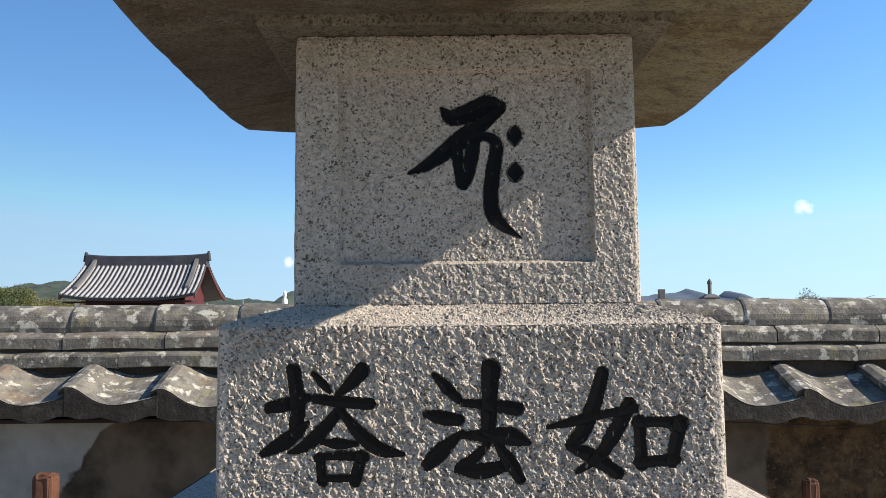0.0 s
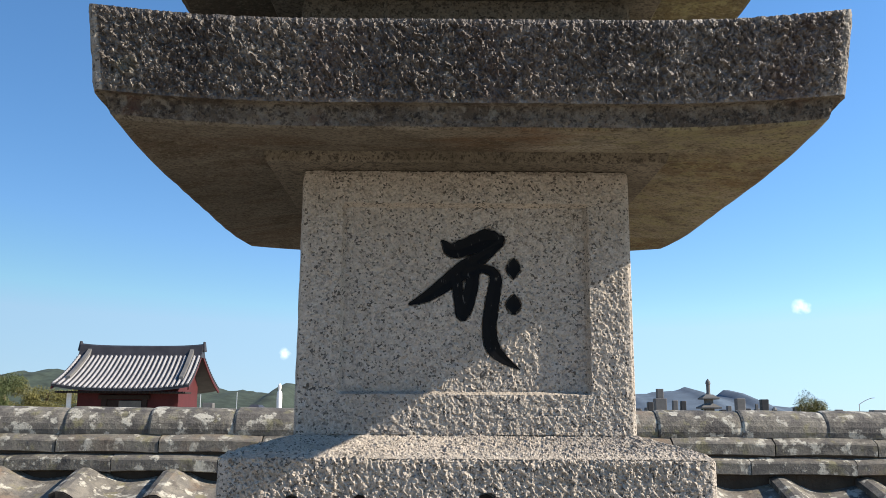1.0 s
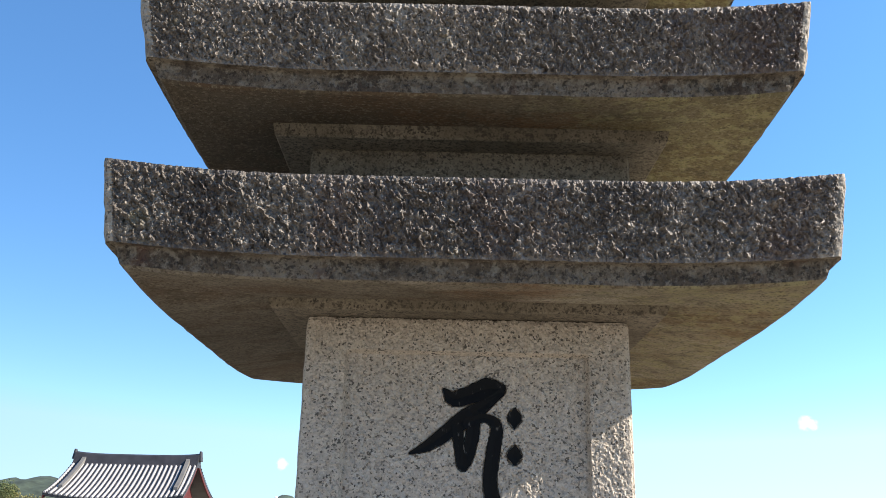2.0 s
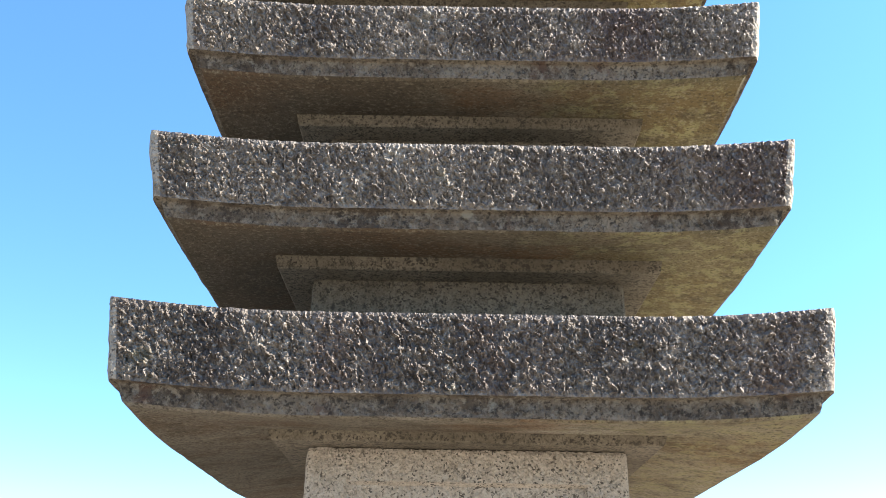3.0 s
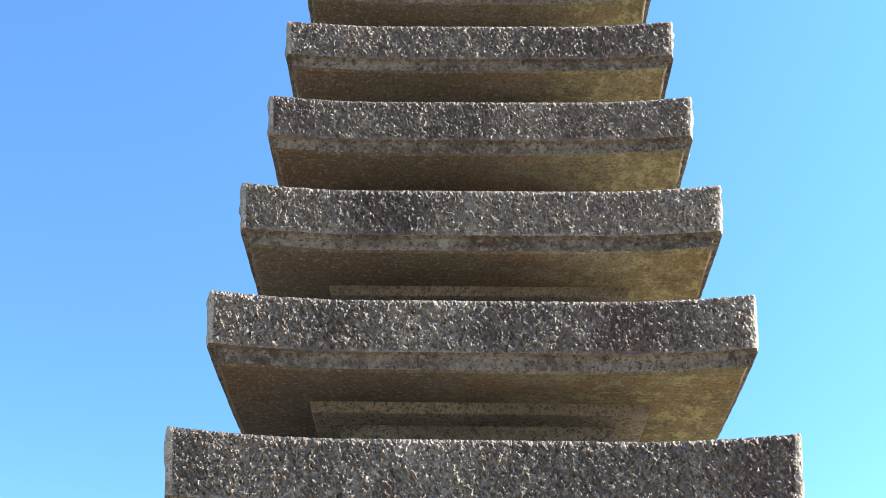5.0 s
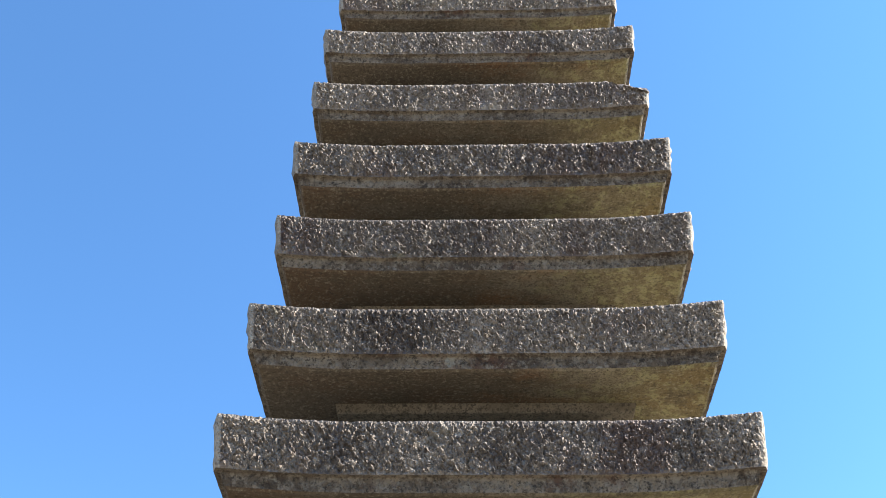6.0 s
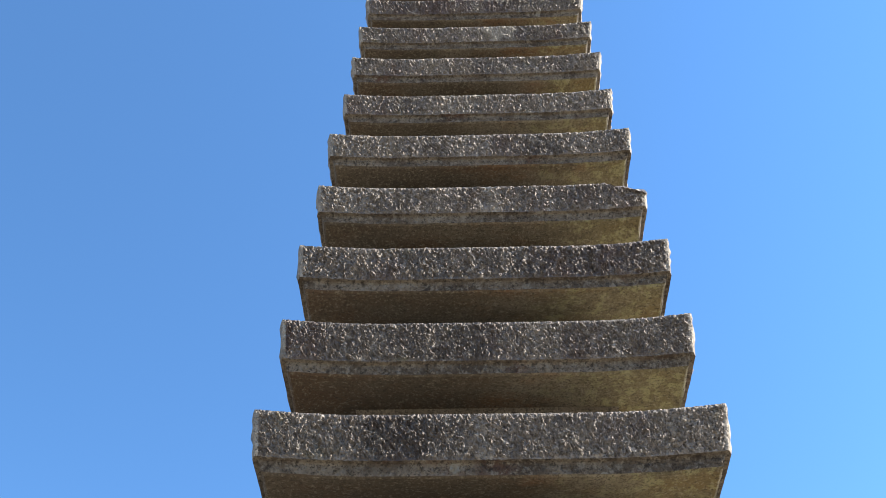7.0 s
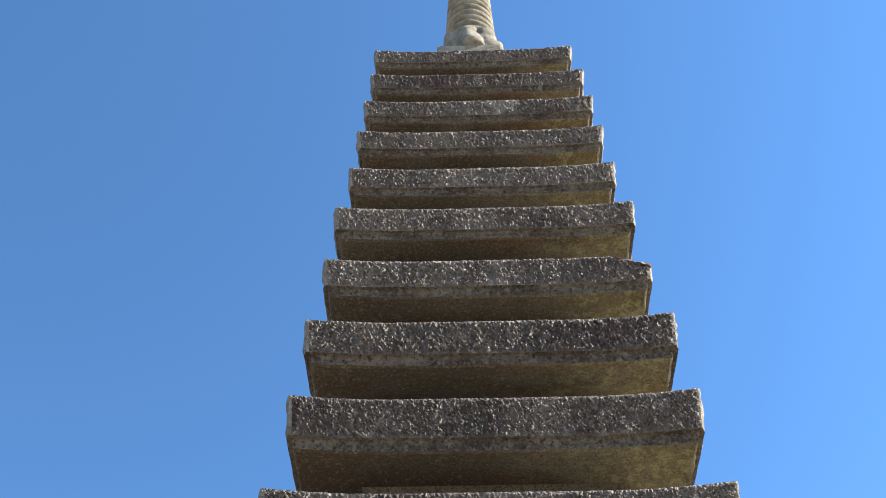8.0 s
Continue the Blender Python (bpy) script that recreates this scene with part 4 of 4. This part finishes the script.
# ---------------------------------------------------------------- graves, statue, poles
def gravestone(x, y, w, top, dark, cap=0):
    g = thing("gravestone", "dark polished upright gravestone on a stepped base" if dark else "grey granite upright gravestone on a stepped base", "gravestone", (x, y, 0), "graves beyond the wall")
    m = DARKSTONE if dark else STONE
    bm = bmesh.new()
    block(bm, (-w * 1.15, -w * 1.15, 0), (w * 1.15, w * 1.15, top * 0.28), 0.02)
    part("plinth", bm, STONE, g)
    bm = bmesh.new()
    block(bm, (-w * 0.8, -w * 0.8, top * 0.28), (w * 0.8, w * 0.8, top * 0.42), 0.02)
    part("upper_step", bm, m, g)
    bm = bmesh.new()
    block(bm, (-w * 0.5, -w * 0.5, top * 0.42), (w * 0.5, w * 0.5, top), 0.10 * w if cap else 0.02, 1.25 if cap == 2 else (0.82 if cap else 1.0))
    part("headstone", bm, m, g)


GRAVES = ((1142, 822, 10, 1), (1157, 827, 13, 1), (1184, 819, 9, 0), (1198, 820, 9, 1), (1275, 827, 9, 0), (1294, 816, 15, 0), (1307, 831, 9, 1), (1322, 824, 5, 0),
          (1335, 817, 10, 1), (1389, 829, 10, 0), (1458, 838, 6, 1), (1482, 838, 8, 1), (1510, 838, 12, 1), (1541, 839, 12, 1), (1573, 838, 14, 1))
for k, (px, top, w, dark) in enumerate(GRAVES):
    y = 22.0 + 5.0 * ((k * 7) % 5) / 4
    d = y + 1.41
    gravestone((px - 784) / 1681 * d * 1.035 - 0.035, y, w / 1681 * d * 1.03, 1.545 + (848 - top) / 1681 * d * 1.12, dark, 2 if px == 1335 else (1 if k % 3 == 1 else 0))

for k in range(34):
    gravestone(4.6 + 0.34 * k * 1.0 + rng.uniform(-0.1, 0.1), 28.5 + rng.uniform(-1.2, 2.5), rng.uniform(0.20, 0.42), rng.uniform(1.60, 1.92), rng.random() < 0.7, rng.choice((0, 0, 1)))
for k in range(9):
    gravestone(-9.4 + 0.5 * k + rng.uniform(-0.1, 0.1), 33 + rng.uniform(-1, 2), rng.uniform(0.2, 0.4), rng.uniform(1.45, 1.66), rng.random() < 0.6)

monument = thing("tall_grave_pillar", "tall square grey stone pillar on stepped blocks", "monument", (5.83, 24, 0))
for a, b, w in ((0, 0.9, 0.75), (0.9, 1.7, 0.42), (1.7, 2.08, 0.30)):
    bm = bmesh.new()
    block(bm, (-w / 2, -w / 2, a), (w / 2, w / 2, b), 0.015)
    part("step", bm, STONE, monument)
bm = bmesh.new()
block(bm, (-0.085, -0.085, 2.08), (0.085, 0.085, 2.33), 0.01)
part("pillar", bm, STONE, monument)

small = thing("small_stone_pagoda", "small three-roofed stone pagoda with a slender spire", "pagoda", (7.12, 24, 0))
bm = bmesh.new()
block(bm, (-0.36, -0.36, 0), (0.36, 0.36, 1.42), 0.02)
part("plinth", bm, STONE, small)
for z, w in ((1.42, 0.30), (1.68, 0.27), (1.92, 0.23)):
    bm = bmesh.new()
    block(bm, (-w * 0.42, -w * 0.42, z), (w * 0.42, w * 0.42, z + 0.15))
    part("shaft", bm, STONE, small)
    bm = bmesh.new()
    block(bm, (-w, -w, z + 0.14), (w, w, z + 0.19), 0.01)
    block(bm, (-w * 0.9, -w * 0.9, z + 0.19), (w * 0.9, w * 0.9, z + 0.27), 0, 0.45)
    part("roof_tier", bm, STONE, small)
bm = bmesh.new()
lathe(bm, [(0.07, 2.16), (0.05, 2.25), (0.055, 2.45), (0.07, 2.47), (0.06, 2.53), (0.01, 2.60)], 12)
part("spire", bm, STONE, small)

lantern = thing("stone_lantern", "small mossy stone lantern with a wide cap", "lantern", (8.85, 24, 0))
bm = bmesh.new()
lathe(bm, [(0.22, 0), (0.22, 0.25), (0.12, 0.3), (0.11, 1.2), (0.2, 1.28), (0.2, 1.36)], 8)
part("post", bm, STONE, lantern)
bm = bmesh.new()
lathe(bm, [(0.14, 1.36), (0.14, 1.55)], 6)
part("fire_box", bm, DARKSTONE, lantern)
bm = bmesh.new()
lathe(bm, [(0.32, 1.55), (0.34, 1.59), (0.12, 1.72), (0.05, 1.75), (0.08, 1.80), (0.02, 1.87)], 8)
part("cap", bm, STONE, lantern)

bm = bmesh.new()
lathe(bm, [(0.28, 0), (0.28, 1.0), (0.17, 1.05), (0.14, 1.5), (0.11, 2.0), (0.125, 2.4), (0.11, 2.60), (0.055, 2.70), (0.075, 2.80), (0.075, 2.90), (0.04, 2.98)], 16)
statue = shared("white_statue", bm, WHITEWASH, True)
tagged(new("white_statue", statue), "slim white standing statue on a pedestal", "statue").location = (-6.87, 40, 0)
for k, (x, y, w, top, dark) in enumerate(((-7.99, 32, 0.36, 2.02, 0), (-5.75, 34, 0.42, 1.80, 1), (-5.35, 32, 0.34, 1.82, 1), (-7.9, 35, 0.4, 1.66, 1), (-6.8, 33, 0.5, 1.60, 1), (-7.3, 36, 0.4, 1.72, 0))):
    gravestone(x, y, w, top, dark)


low_wall = thing("low_wall", "low pale plastered wall with a stone coping before the red hall", "wall", (-12.0, 38, 0))
bm = bmesh.new()
block(bm, (-1.8, -0.10, 0), (1.85, 0.10, 1.74), 0.01)
part("wall", bm, STONE, low_wall)
for k in range(4):
    bm = bmesh.new()
    block(bm, (-1.9 + 0.96 * k, -0.16, 1.74), (-0.95 + 0.96 * k, 0.16, 1.855 + 0.012 * math.sin(3.0 * k)), 0.02)
    part("coping_stone", bm, ROOFTOP, low_wall)


def pole(x, y, h, r, label):
    p = thing("pole", label, "pole", (x, y, 0))
    bm = bmesh.new()
    lathe(bm, [(r, 0), (r * 0.8, h)], 10)
    part("shaft", bm, METAL, p)
    return p


pole(-13.3, 62, 3.2, 0.035, "thin grey metal pole")
pole(-15.2, 60, 3.0, 0.04, "thin grey metal pole")
lamp = pole(24.7, 55, 2.55, 0.03, "slim street lamp with a bent arm")
bm = bmesh.new()
for k in range(24):
    u = k / 23
    x, z = 0.9 * u, 2.52 + 0.38 * math.sin(u * 1.5)
    block(bm, (x - 0.03, -0.015, z - 0.015), (x + 0.03, 0.015, z + 0.015))
part("arm", bm, METAL, lamp)

for x, y, w, h, m in ((-42.6, 225, 2.2, 4.0, WHITEWASH), (-40.6, 222, 1.5, 3.2, WHITEWASH)):
    house = thing("far_house", "small pale house far off at the foot of the hills", "house", (x, y, 0), "far houses")
    bm = bmesh.new()
    block(bm, (-w / 2, -4, 0), (w / 2, 4, h))
    part("wall", bm, m, house)
    bm = bmesh.new()
    block(bm, (-w / 2 - 0.2, -4.3, h), (w / 2 + 0.2, 4.3, h + 0.7), 0, 0.6)
    part("roof", bm, TEMPLE_TILE, house)
    for dx in (-0.25, 0.2):
        bm = bmesh.new()
        block(bm, (w * dx - 0.35, -4.05, h - 1.6), (w * dx + 0.35, -3.98, h - 0.7))
        part("window", bm, DARKSTONE, house)


# ---------------------------------------------------------------- trees, hedge, hills
def leafy(name, blobs, count, size, material, parent, seed):
    """A crown of many small leaves scattered through rounded clumps, with ragged gaps."""
    r = np.random.RandomState(seed)
    verts, faces = [], []
    for _ in range(count):
        cx, cy, cz, rx, rz = blobs[r.randint(len(blobs))]
        d = r.normal(size=3)
        d /= np.linalg.norm(d)
        p = np.array([cx, cy, cz]) + d * np.array([rx, rx, rz]) * r.uniform(0.35, 1.12)
        a, b = r.normal(size=3), r.normal(size=3)
        a /= np.linalg.norm(a)
        b -= a * (a @ b)
        b /= np.linalg.norm(b)
        s = size * r.uniform(0.6, 1.4)
        i = len(verts)
        verts += [p - a * s, p + b * s * 0.45, p + a * s, p - b * s * 0.45]
        faces.append((i, i + 1, i + 2, i + 3))
    return child(name, mesh_from(name, verts, faces, None, [material]), parent)


def trunk(bm, x, y, h, r, lean=0.0, limbs=4, seed=0):
    q = random.Random(seed)
    rows = [(r * (1 - 0.6 * k / 5), h * k / 5) for k in range(6)]
    rings = []
    for rad, z in rows:
        rings.append([bm.verts.new((x + lean * z + rad * math.cos(a), y + rad * math.sin(a), z)) for a in np.linspace(0, 2 * math.pi, 9)[:-1]])
    for a, b in zip(rings, rings[1:]):
        for k in range(8):
            bm.faces.new((a[k], a[(k + 1) % 8], b[(k + 1) % 8], b[k]))
    bm.faces.new(rings[-1])
    for k in range(limbs):
        z, a = h * q.uniform(0.5, 0.95), q.uniform(0, 6.28)
        o, e = Vector((x + lean * z, y, z)), Vector((x + lean * z + math.cos(a) * h * 0.3, y + math.sin(a) * h * 0.3, z + h * 0.25))
        base2 = [bm.verts.new(o + Vector((math.cos(w) * r * 0.3, math.sin(w) * r * 0.3, 0))) for w in (0, 2.1, 4.2)]
        tip = bm.verts.new(e)
        for j in range(3):
            bm.faces.new((base2[j], base2[(j + 1) % 3], tip))
    return bm


def tree(name, label, x, y, h, w, count, size, material, seed, clumps=9, low=0.45):
    t = thing(name, label, "tree", (x, y, 0))
    part("trunk", trunk(bmesh.new(), 0, 0, h * 0.7, w * 0.07, 0.02, 5, seed), BARK, t)
    q = random.Random(seed + 99)
    blobs = [(q.uniform(-0.6, 0.6) * w / 2, q.uniform(-0.6, 0.6) * w / 2, h * q.uniform(low, 0.88), w * q.uniform(0.16, 0.28), h * q.uniform(0.08, 0.15)) for _ in range(clumps)]
    leafy("crown", blobs, count, size, material, t, seed)


tree("shrub_tree", "small round yellow-green tree among the graves", 9.95, 24.5, 2.28, 1.0, 9000, 0.022, BAMBOO, 4, 14, 0.62)
for k, (x, h) in enumerate(((-36.5, 6.6), (-34.2, 6.0), (-32.0, 6.9), (-30.0, 6.2), (-27.6, 6.0), (-25.2, 6.4))):
    tree("bamboo_clump", "feathery yellow-green bamboo clump", x * 0.98, 62 + (k % 3) * 3, h - 1.7 + 0.2 * math.sin(k * 2.1), 3.6, 20000, 0.055, BAMBOO if k != 3 else LEAF, 20 + k, 16, 0.18)

hedge = tagged(new("hedge"), "low dark clipped hedge behind the graves", "hedge", kind="stuff")
leafy("foliage", [(4.0 + 0.42 * k, 31.5 + 0.25 * math.sin(k * 1.9), 0.85 + 0.05 * math.sin(k * 2.7), 0.42, 0.92) for k in range(38)], 30000, 0.05, LEAF, hedge, 61)


def hill(name, label, y, x0, x1, bumps, material, seed, rough=1.0):
    """A wooded ridge: a ground-to-crest sheet with an uneven skyline."""
    xs = np.linspace(x0, x1, 260)
    crest = np.zeros_like(xs)
    for c, w, h in bumps:
        crest = np.maximum(crest, h * np.exp(-((xs - c) / w) ** 2))
    p = np.stack([xs / (0.02 * y) , xs * 0, xs * 0], -1)
    crest = crest * (1 + 0.05 * grain(p, 1.0, seed) + 0.03 * grain(p, 0.35, seed + 1)) + rough * y * 0.0006 * (grain(p, 0.10, seed + 2))
    sh = Sheets()
    rows = []
    for u in (0, 0.3, 0.6, 0.85, 1.0, 0.7, 0.0):
        k = len(rows)
        rows.append(np.stack([xs, np.full_like(xs, y + (k - 4) * y * 0.05), np.maximum(crest, 0) * u - 0.5 * (u == 0)], -1))
    sh.grid(np.array(rows))
    ob = new(name, sh.mesh(name, [material], True))
    return tagged(ob, label, "hill", kind="structure")


hill("backdrop_hills_haze", "far wooded mountain ridge with blue haze in its colour", 2500, -500, 3200,
     ((600, 300, 76), (644, 55, 88), (753, 60, 82), (480, 60, 72), (840, 110, 46), (925, 45, 40), (1000, 110, 27), (1090, 60, 22), (1300, 300, 11), (1800, 300, 16), (2400, 400, 20), (60, 200, 45)), HAZEHILL, 3)
hill("backdrop_hill_dark", "dark green wooded hill", 900, -900, 260,
     ((-139, 28, 33), (-190, 90, 27), (-215, 45, 30), (-100, 45, 22), (-20, 80, 20), (-360, 120, 46), (-520, 120, 48), (-700, 150, 40)), FOREST, 8)
